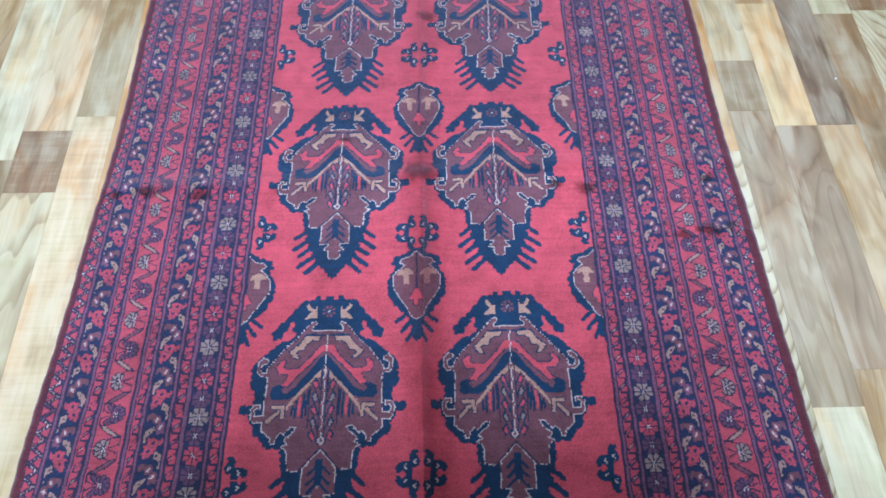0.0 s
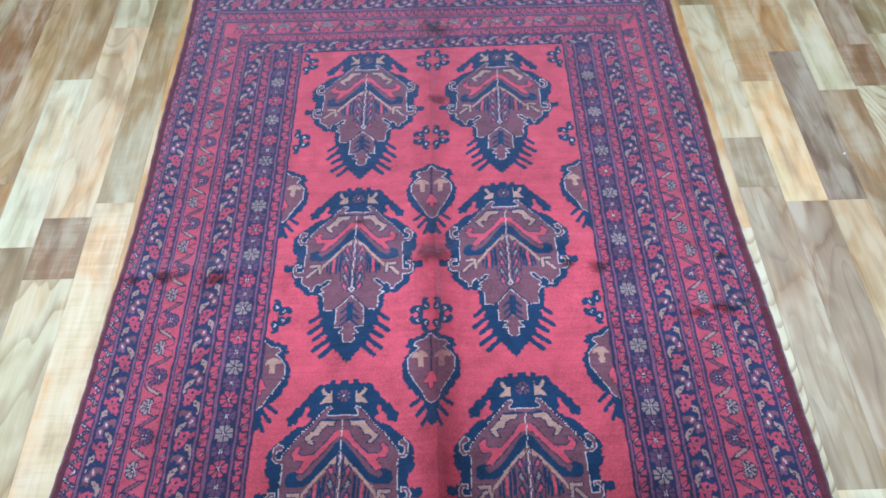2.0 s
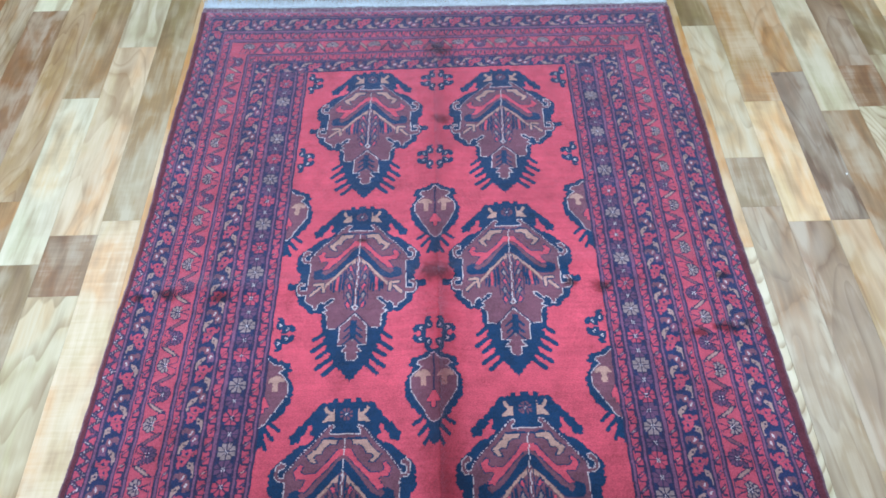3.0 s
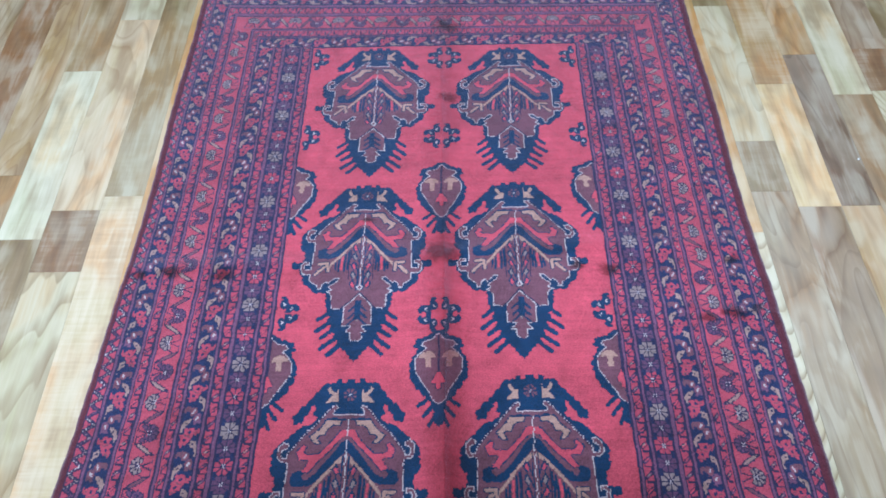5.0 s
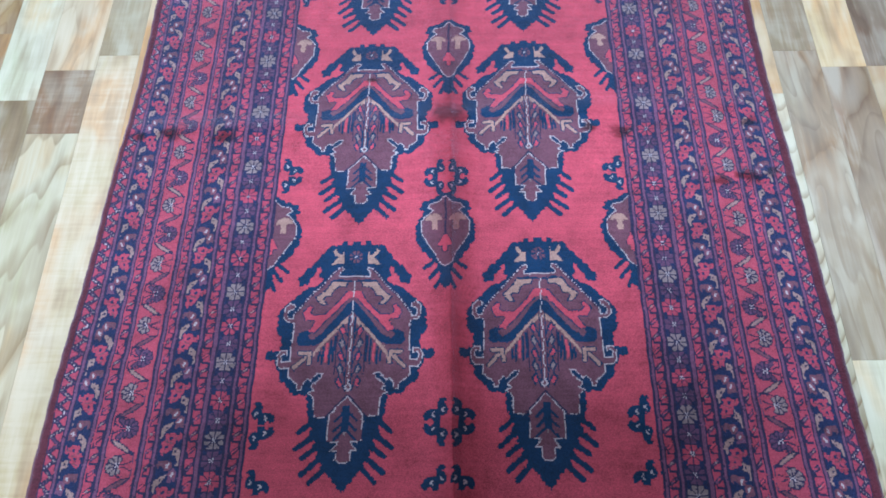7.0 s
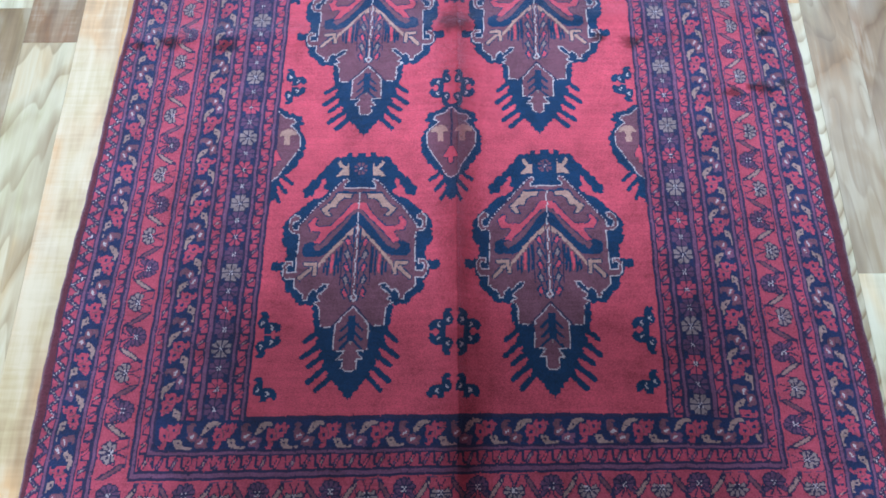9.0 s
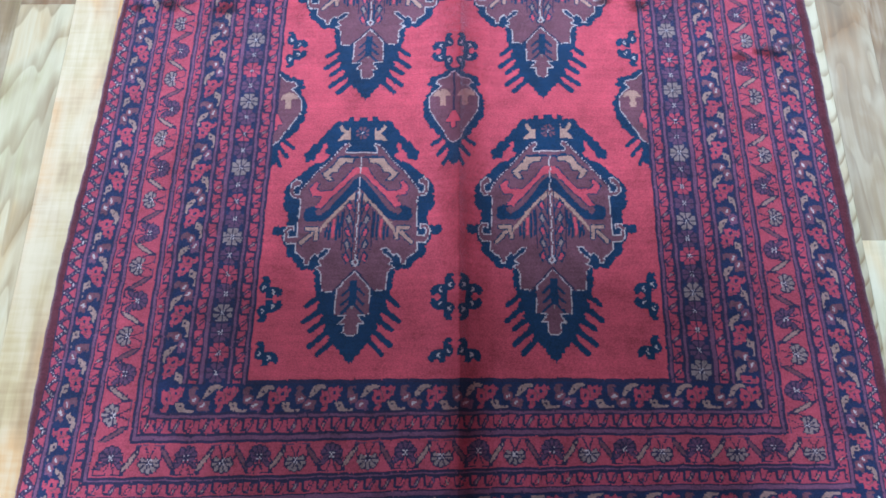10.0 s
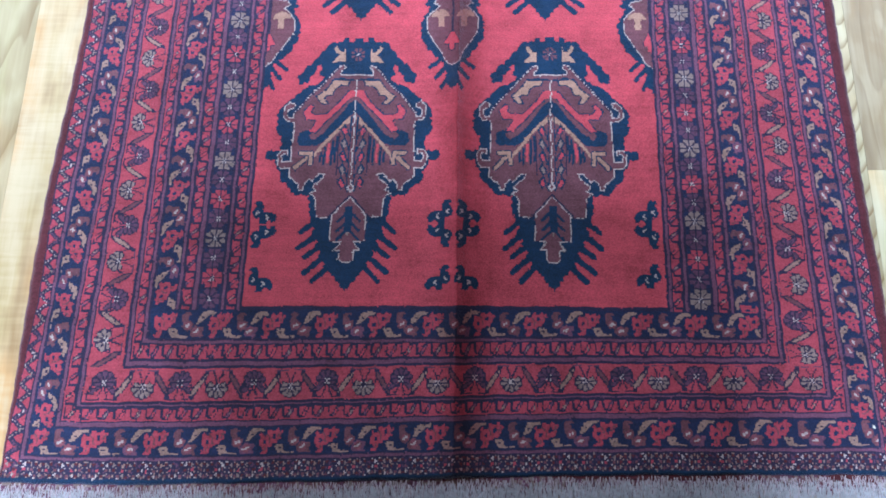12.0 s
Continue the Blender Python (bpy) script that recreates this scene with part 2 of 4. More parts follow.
# ---------------------------------------------------------------- room shell
X0, X1, Y0, Y1 = -5.6, 2.8, -3.2, 4.6
def west_wall():
    wy0, wy1, wz0, wz1 = WINDOW
    bm = bmesh.new()
    for y0, y1, z0, z1 in ((Y0 - 0.12, wy0, 0, CEILING), (wy1, Y1 + 0.12, 0, CEILING), (wy0, wy1, 0, wz0), (wy0, wy1, wz1, CEILING)):
        bmesh.ops.create_cube(bm, size=1.0, matrix=Matrix.Translation((X0 - 0.06, (y0 + y1) / 2, (z0 + z1) / 2)) @ Matrix.Diagonal((0.12, y1 - y0, z1 - z0, 1)))
    me = bpy.data.meshes.new("wall_west")
    bm.to_mesh(me)
    bm.free()
    me.materials.append(WALL)
    tagged(new("wall_west", me), "unseen plain taupe painted plaster wall with an added window", "wall", kind="structure")
    win = tagged(new("unseen_window"), "unseen wide white-framed window, added for light from the left", "window", kind="structure")
    win.location = (X0 - 0.06, (wy0 + wy1) / 2, (wz0 + wz1) / 2)
    w, h = wy1 - wy0, wz1 - wz0
    for cy, cz, sy, sz in ((-w / 2 + 0.03, 0, 0.06, h), (w / 2 - 0.03, 0, 0.06, h), (0, 0, 0.06, h - 0.12), (0, h / 2 - 0.03, w - 0.12, 0.06), (0, -h / 2 + 0.03, w - 0.12, 0.06)):
        block("window_frame", (0, cy, cz), (0.07, sy, sz), ENAMEL, 0.003, win)
    for cy in (-w / 4, w / 4):
        pane = block("pane", (0, cy, 0), (0.006, w / 2 - 0.10, h - 0.12), GLASS, 0, win)
        pane.visible_shadow = False
    block("window_sill", (0.12, 0, -h / 2 - 0.012), (0.2, w + 0.1, 0.024), ENAMEL, 0.004, win)


metal = Nodes("white_enamel")
metal.bsdf.inputs["Base Color"].default_value = (0.8, 0.8, 0.8, 1)
metal.bsdf.inputs["Roughness"].default_value = 0.4
ENAMEL = metal.mat
clear = Nodes("window_glass")
clear.bsdf.inputs["Transmission Weight"].default_value = 1.0
clear.bsdf.inputs["Roughness"].default_value = 0.0
GLASS = clear.mat
west_wall()
tagged(block("wall_east", (X1 + 0.06, (Y0 + Y1) / 2, CEILING / 2), (0.12, Y1 - Y0 + 0.24, CEILING), WALL), "plain taupe painted plaster wall", "wall", kind="structure")
tagged(block("wall_north", ((X0 + X1) / 2, Y1 + 0.06, CEILING / 2), (X1 - X0, 0.12, CEILING), WALL), "plain taupe painted plaster wall", "wall", kind="structure")
tagged(block("wall_south", ((X0 + X1) / 2, Y0 - 0.06, CEILING / 2), (X1 - X0, 0.12, CEILING), WALL_DARK), "unseen plain wall, painted dark to cut bounced light", "wall", kind="structure")
# unseen block, added to shade the near end as the camera's holder would
tagged(block("wall_low", (0.112, -0.625, 0.705), (0.60, 0.25, 1.41), WALL_DARK, 0.01), "unseen dark taupe block added to shade the rug's near end", "wall", kind="structure")
tagged(block("ceiling", ((X0 + X1) / 2, (Y0 + Y1) / 2, CEILING + 0.06), (X1 - X0 + 0.24, Y1 - Y0 + 0.24, 0.12), CEIL), "plain pale grey painted ceiling", "ceiling", kind="structure")

glow = Nodes("lamp_diffuser")
glow.bsdf.inputs["Emission Color"].default_value = (0.80, 0.89, 1.0, 1)
glow.bsdf.inputs["Emission Strength"].default_value = 3.0
for lx, ly, wide, long, watts in LAMPS:
    fixture = tagged(new("ceiling_light"), "unseen white fluorescent ceiling light panel, added to light the rug", "ceiling light", "ceiling lights")
    fixture.location = (lx, ly, CEILING)
    block("housing", (0, 0, -0.022), (wide + 0.06, long + 0.06, 0.044), metal.mat, 0.004, fixture)
    block("diffuser", (0, 0, -0.050), (wide + 0.02, long + 0.02, 0.012), glow.mat, 0.003, fixture)

# ---------------------------------------------------------------- laminate floor
floor = tagged(block("floor", ((X0 + X1) / 2, (Y0 + Y1) / 2, -0.012), (X1 - X0, Y1 - Y0, 0.006), SUBFLOOR), "mixed-tone wood laminate strip floor", "floor", kind="structure")
CREAM, PEACH, OLIVE, ORANGE, TAN, GREY, GREYTAN, BROWNW, DARKW, YELLOW, ASH, WHITEW, BLUSH = (
    (177, 167, 147), (198, 174, 140), (138, 122, 92), (146, 106, 68), (162, 133, 94), (144, 122, 92),
    (130, 108, 80), (124, 95, 66), (100, 74, 50), (178, 145, 98), (170, 160, 139), (200, 196, 182), (190, 168, 143))
# columns of strips: left and right edge, then (lower end, tone, figure) from the near end of the room to the far one
COLUMNS = [
    (-0.545, -0.638, [(-1.9, CREAM, "curl"), (0.6, YELLOW, "plain")]),
    (-0.638, -0.722, [(-1.9, BLUSH, "curl"), (0.915, OLIVE, "plain"), (1.93, TAN, "ring")]),
    (-0.722, -0.826, [(-1.9, GREY, "plain"), (-0.2, ASH, "flame"), (0.716, BROWNW, "curl"), (0.877, BLUSH, "ring"), (1.52, CREAM, "ring"), (2.3, GREY, "plain")]),
    (-0.826, -0.919, [(-1.9, TAN, "plain"), (0.30, GREYTAN, "plain"), (0.80, WHITEW, "plain"), (1.322, GREY, "plain"), (2.2, ASH, "ring")]),
    (-0.919, -1.000, [(-1.9, GREYTAN, "plain"), (0.45, TAN, "plain"), (0.98, TAN, "ring"), (1.9, CREAM, "plain")]),
    (-1.000, -1.098, [(-1.9, TAN, "ring"), (0.7, BROWNW, "plain"), (1.692, WHITEW, "plain"), (2.4, GREY, "plain")]),
    (-1.098, -1.190, [(-1.9, TAN, "ring"), (1.1, GREY, "ring"), (2.1, ORANGE, "curl")]),
    (0.570, 0.661, [(-1.9, GREY, "plain"), (-0.7, CREAM, "zebra"), (0.793, YELLOW, "plain"), (1.9, TAN, "ring")]),
    (0.661, 0.750, [(-1.9, WHITEW, "plain"), (0.232, GREYTAN, "ring"), (0.903, GREYTAN, "plain"), (1.052, ASH, "ring"), (1.542, OLIVE, "plain"), (2.1, CREAM, "ring")]),
    (0.750, 0.841, [(-1.9, GREY, "plain"), (0.0, TAN, "ring"), (0.30, BROWNW, "ring"), (0.859, PEACH, "plain"), (1.240, TAN, "curl"), (2.2, GREY, "ring")]),
    (0.841, 0.924, [(-1.9, CREAM, "plain"), (-0.1, TAN, "ring"), (0.86, DARKW, "ring"), (1.345, TAN, "ring"), (2.4, GREY, "plain")]),
    (0.924, 1.015, [(-1.9, TAN, "plain"), (0.5, GREYTAN, "plain"), (1.20, CREAM, "plain"), (1.95, OLIVE, "plain")]),
    (1.015, 1.107, [(-1.9, TAN, "ring"), (0.55, ASH, "zebra"), (1.211, BROWNW, "curl"), (1.363, BROWNW, "ring"), (2.0, CREAM, "plain")]),
    (1.107, 1.198, [(-1.9, GREY, "plain"), (0.9, CREAM, "ring"), (1.402, OLIVE, "plain"), (2.3, TAN, "ring")]),
]
TONES, FIGURES = [CREAM, PEACH, OLIVE, ORANGE, TAN, GREY, GREYTAN, BROWNW, ASH], ["plain", "plain", "ring", "curl"]
rng = random.Random(11)


def filler(x0, x1):
    ends, y = [], Y0
    while y < Y1:
        ends.append((y, rng.choice(TONES), rng.choice(FIGURES)))
        y += rng.uniform(0.3, 1.0)
    return (x0, x1, ends)


edge = -1.190
while edge > -2.6:
    COLUMNS.append(filler(edge, max(edge - 0.0915, X0)))
    edge -= 0.0915
wide = edge
edge = 1.198
while edge < X1 - 0.01:
    COLUMNS.append(filler(edge, min(edge + 0.0915, X1)))
    edge += 0.0915
while wide > X0 + 0.01:                             # far side of the room, never near the eye
    COLUMNS.append((wide, max(wide - 0.274, X0), [(Y0, TAN, "plain"), (1.4, GREYTAN, "ring")]))
    wide -= 0.274
edge = -0.545
for i in range(12):
    COLUMNS.append(filler(edge, edge + 1.115 / 12))
    edge += 1.115 / 12


def lay_strips():
    for x0, x1, ends in COLUMNS:
        x0, x1 = min(x0, x1), max(x0, x1)
        for (a, tone, figure), b in zip(ends, [e[0] for e in ends[1:]] + [Y1]):
            a = Y0 if a == ends[0][0] else a
            size = (x1 - x0 - 0.0003, b - a - 0.0003, 0.009)
            ob = block("plank", ((x0 + x1) / 2, (a + b) / 2, -0.0045), size, WOODS[figure], 0.0002, floor)
            ob.matrix_parent_inverse = floor.matrix_world.inverted()
            shift = rng.uniform(0.94, 1.05)
            ob.color = (*(min(1.0, c * k * shift) for c, k in zip(srgb(*tone), (1.0, 0.94, 0.82) if min(tone) > 140 else (1.0, 0.91, 0.75))), 1)


bpy.context.view_layer.update()
floor.matrix_world = Matrix.Translation(floor.location)

# ---------------------------------------------------------------- rug: knotted pattern
K = 2.0                                            # one knot, in millimetres
HALF, LOW, HIGH = 649.0, -258.0, 1634.0
NX, NY = round(2 * HALF / K), round((HIGH - LOW) / K)
CX, CY = -HALF + K * (np.arange(NX) + 0.5), LOW + K * (np.arange(NY) + 0.5)
COLOUR = np.full((NY, NX), BROWN, dtype=np.int16)
PART = np.zeros((NY, NX), dtype=np.int32)
PARTS = [("selvedge", "", None)]


def part_id(name, label="", under=None):
    PARTS.append((name, label, under))
    return len(PARTS) - 1


def window(x0, x1, y0, y1):
    i0, i1 = max(0, int((x0 + HALF) / K - 1)), min(NX, int((x1 + HALF) / K + 2))
    j0, j1 = max(0, int((y0 - LOW) / K - 1)), min(NY, int((y1 - LOW) / K + 2))
    return slice(j0, max(j0, j1)), slice(i0, max(i0, i1))


CLIP = None                                        # a mask outside which nothing is knotted


def lay(sl, mask, colour, part):
    if CLIP is not None:
        mask = mask & CLIP[sl]
    COLOUR[sl][mask] = colour
    if part is not None:
        PART[sl][mask] = part


def poly(points, colour, part=None):
    p = np.asarray(points, dtype=float)
    sl = window(p[:, 0].min(), p[:, 0].max(), p[:, 1].min(), p[:, 1].max())
    x, y = CX[sl[1]][None, :], CY[sl[0]][:, None]
    if x.size == 0 or y.size == 0:
        return
    inside = np.zeros((y.size, x.size), dtype=bool)
    q = np.roll(p, -1, axis=0)
    for (ax, ay), (bx, by) in zip(p, q):
        if ay == by:
            continue
        cross = ((ay > y) != (by > y)) & (x < (bx - ax) * (y - ay) / (by - ay) + ax)
        inside ^= cross
    lay(sl, inside, colour, part)


def stroke(points, width, colour, part=None, dash=None):
    for k, ((ax, ay), (bx, by)) in enumerate(zip(points[:-1], points[1:])):
        r = width / 2
        sl = window(min(ax, bx) - r, max(ax, bx) + r, min(ay, by) - r, max(ay, by) + r)
        x, y = CX[sl[1]][None, :], CY[sl[0]][:, None]
        if x.size == 0 or y.size == 0:
            continue
        length = max(1e-6, (bx - ax) ** 2 + (by - ay) ** 2)
        f = np.clip(((x - ax) * (bx - ax) + (y - ay) * (by - ay)) / length, 0, 1)
        near = (x - ax - f * (bx - ax)) ** 2 + (y - ay - f * (by - ay)) ** 2 <= r * r
        if dash:
            near &= (np.floor(f * math.sqrt(length) / dash) % 2 == 0)
        lay(sl, near, colour, part)


def rect(x0, x1, y0, y1, colour, part=None):
    sl = window(x0, x1, y0, y1)
    x, y = CX[sl[1]][None, :], CY[sl[0]][:, None]
    lay(sl, (x > x0) & (x < x1) & (y > y0) & (y < y1), colour, part)


def disc(cx, cy, r, colour, part=None, ry=None):
    ry = ry or r
    sl = window(cx - r, cx + r, cy - ry, cy + ry)
    x, y = CX[sl[1]][None, :], CY[sl[0]][:, None]
    lay(sl, ((x - cx) / r) ** 2 + ((y - cy) / ry) ** 2 <= 1, colour, part)


# frames of the border, from outside in: half width, lower and upper edge, ground, name
FRAMES = [
    (629, -252, 1630, DARK, "outer_guard", "dark guard stripe with a white zigzag"),
    (611, -225, 1612, PURPLE, "stripe", ""), (604, -219, 1605, INDIGO, "outer_floral_border", "navy border with red blossoms and beige leaves"),
    (568, -177, 1556, PURPLE, "stripe", ""), (562, -169, 1544, CLARET, "meander_border", ""),
    (545, -148, 1521, PURPLE, "stripe", ""), (538, -142, 1510, ROSE, "main_border", "red main border with alternating flowers"),
    (489, -92, 1462, PURPLE, "stripe", ""), (482, -82, 1455, CLARET, "meander_border", ""),
    (468, -59, 1434, PURPLE, "stripe", ""), (461, -52, 1428, INDIGO, "inner_floral_border", "navy border with red blossoms and beige leaves"),
]
for hw, lo, hi, ground, nm, lb in FRAMES:
    pid = part_id(nm, lb)
    rect(-hw, hw, lo, hi, ground, pid)
    if ground == PURPLE:                            # stripes have dark edges
        stroke([(-hw, lo), (hw, lo), (hw, hi), (-hw, hi), (-hw, lo)], 2.6, DARK, pid)
    else:
        stroke([(-hw, lo), (hw, lo), (hw, hi), (-hw, hi), (-hw, lo)], 2.6, DARK)
SIDE = [(424, PURPLE, "stripe"), (417, CLARET, "meander_border"), (400, PURPLE, "stripe"), (391, INDIGO, "rosette_border"),
        (357, PURPLE, "stripe"), (349, CLARET, "meander_border"), (332, PURPLE, "stripe")]
for sx in (-1, 1):
    for (xo, ground, nm), xi in zip(SIDE, [s[0] for s in SIDE[1:]] + [324]):
        a, b = sorted((sx * xo, sx * xi))
        rect(a, b, -8, 1392, ground, part_id(nm))
        stroke([(sx * xo, -8), (sx * xo, 1392)], 2.6, DARK)
FIELD = part_id("field", "plain red wool field")
rect(-328, 328, -8, 1393, DARK, FIELD)
rect(-324, 324, -3, 1389, RED, FIELD)


class Band:
    """Running coordinates along a border: s along it from its start, w across it."""

    def __init__(self, start, along, across, length):
        self.o, self.a, self.b, self.length = start, along, across, length

    def at(self, s, w):
        return (self.o[0] + self.a[0] * s + self.b[0] * w, self.o[1] + self.a[1] * s + self.b[1] * w)

    def poly(self, pts, c, part=None):
        poly([self.at(s, w) for s, w in pts], c, part)

    def stroke(self, pts, width, c, part=None, dash=None):
        stroke([self.at(s, w) for s, w in pts], width, c, part, dash)

    def disc(self, s, w, r, c, part=None):
        disc(*self.at(s, w), r, c, part)


def meander(band, width, period=26.5):
    """A running dark line: a bar across the band, then a slanting lozenge back, with a pale or red heart."""
    h = width * 0.40
    q = period / 24.0
    for k in range(int(band.length / period + 1)):
        s = k * period
        if s > band.length - 8:
            break
        band.stroke([(s - 4 * q, h), (s + 3 * q, h), (s + 3 * q, -0.55 * h), (s + 8 * q, -0.7 * h), (s + 9 * q, -h)], 3.4, DARK)
        band.poly([(s + 7 * q, -1.15 * h), (s + 11.5 * q, -1.15 * h), (s + 20 * q, 0.45 * h), (s + 20.5 * q, 1.15 * h), (s + 16 * q, 1.15 * h), (s + 7.5 * q, -0.45 * h)], DARK)
        band.poly([(s + 9 * q, -0.75 * h), (s + 11 * q, -0.75 * h), (s + 18 * q, 0.45 * h), (s + 18.3 * q, 0.75 * h), (s + 16.4 * q, 0.75 * h), (s + 9.4 * q, -0.45 * h)], PURPLE if k % 3 else RED)
        band.poly([(s + 12 * q, -0.4 * h), (s + 13.6 * q, -0.4 * h), (s + 16 * q, 0.25 * h), (s + 15 * q, 0.45 * h), (s + 13 * q, 0.1 * h)], (SAND, RED, PALE, RED)[k % 4])


def blossom_run(band, places, tall):
    """Red twin blossoms, beige leaves and pairs of plum berries on navy."""
    q = tall / 42.0
    for k, s in enumerate(places):
        p = (places[k + 1] if k + 1 < len(places) else s + 84.0) - s
        f = p / 84.0

        def at(pts, o=s):
            return [(o + u * f, v * q) for u, v in pts]

        pid = part_id("blossom", "red twin blossom")
        band.poly(at([(-15, 9), (-12, 12), (-9, 9), (-4, 9), (-3, 15), (1, 17), (4, 13), (9, 15), (12, 18), (15, 14), (19, 15), (20, 10), (16, 8), (17, 3), (12, 0), (12, -4), (7, -4),
                      (4, -7), (1, -8), (-3, -9), (-2, -14), (-6, -19), (-13, -19), (-15, -16), (-10, -14), (-11, -9), (-15, -6), (-16, 0), (-14, 4)]), CLARET, pid)
        for u, v in ((7, 6), (-7, -1)):
            band.poly(at([(u - 2.6, v - 3), (u + 1.5, v - 3), (u + 3, v + 1), (u + 2, v + 3.4), (u - 1.5, v + 3), (u - 3, v + 0.5)]), INDIGO, pid)
        band.stroke(at([(-4, 10), (0, 4), (1, -3)]), 2.0, PLUM, pid)
        band.stroke(at([(13, 5), (16, 11)]), 2.0, PLUM, pid)
        band.stroke(at([(-6, -8), (-8, -13)]), 2.0, PLUM, pid)
        # the leaf at the blossom's foot, and the one that leads to the next blossom
        leaf = part_id("leaf", "beige leaf")
        band.poly(at([(7, -8), (10, -6), (13, -7), (19, -6), (21, -10), (21, -13), (25, -16), (31, -17), (35, -15), (37, -16), (36, -19.5), (18, -20), (12, -18), (10, -13)]), SAND, leaf)
        band.disc(s + 15 * f, -11 * q, 1.9, DARK, leaf)
        leaf = part_id("leaf", "beige leaf")
        band.poly(at([(50, 1), (53, 0), (58, 3), (63, 8), (68, 13), (76, 14), (78, 16), (76, 18.5), (64, 19), (57, 16), (53, 9)]), SAND, leaf)
        band.disc(s + 59 * f, 9 * q, 1.9, DARK, leaf)
        # berries
        for o, tone in (((37, -1), PLUM), ((50, -10), PURPLE if k % 2 else PLUM)):
            berry = part_id("berry", "plum berry with a pale centre")
            if o[1] > -5:
                band.poly(at([(28, 7), (28, 14), (32, 18), (39, 18), (42, 14), (37, 13), (38, 7), (44, 4), (45, -1), (42, -7), (36, -9), (30, -6)]), tone, berry)
            else:
                band.poly(at([(41, -9), (45, -4), (51, -2), (56, -5), (61, -3), (63, -8), (59, -12), (61, -17), (57, -19), (52, -18), (45, -18), (41, -14)]), tone, berry)
            band.disc(s + o[0] * f, o[1] * q, 5.6 * q, BERRY, berry)
            band.stroke(at([(o[0] - 2.5, o[1] - 1.4), (o[0] + 2.5, o[1] + 1.4)]), 3.2, WHITE, berry)


def rosette(band, s, w, r, petal, name="flower", outline=DARK, heart=WHITE):
    """Eight square-ended petals in pairs round a small white star."""
    pid = part_id(name, {PALE: "pale grey-beige flower", MAUVE: "dark mauve flower", CLARET: "red flower"}.get(petal, ""))
    for k in range(4):
        c, d = math.cos(k * math.pi / 2), math.sin(k * math.pi / 2)
        for e in (1, -1):
            pts = ((0.10 * r, 0.10 * e * r), (0.45 * r, 0.06 * e * r), (0.94 * r, 0.07 * e * r), (1.02 * r, 0.25 * e * r), (0.98 * r, 0.56 * e * r), (0.72 * r, 0.60 * e * r), (0.5 * r, 0.42 * e * r))
            band.poly([(s + c * u - d * v, w + d * u + c * v) for u, v in pts], petal, pid)
    for k in range(8):
        a = k * math.pi / 4
        band.stroke([(s + math.cos(a) * r * 0.2, w + math.sin(a) * r * 0.2), (s + math.cos(a) * r * 0.95, w + math.sin(a) * r * 0.95)], 2.1, outline, pid)
    band.disc(s, w, 3.6, outline, pid)
    for u, v in ((-2.6, -2.6), (2.6, 2.6), (0, 0), (-2.6, 2.6), (2.6, -2.6)):
        band.disc(s + u, w + v, 1.3, heart, pid)


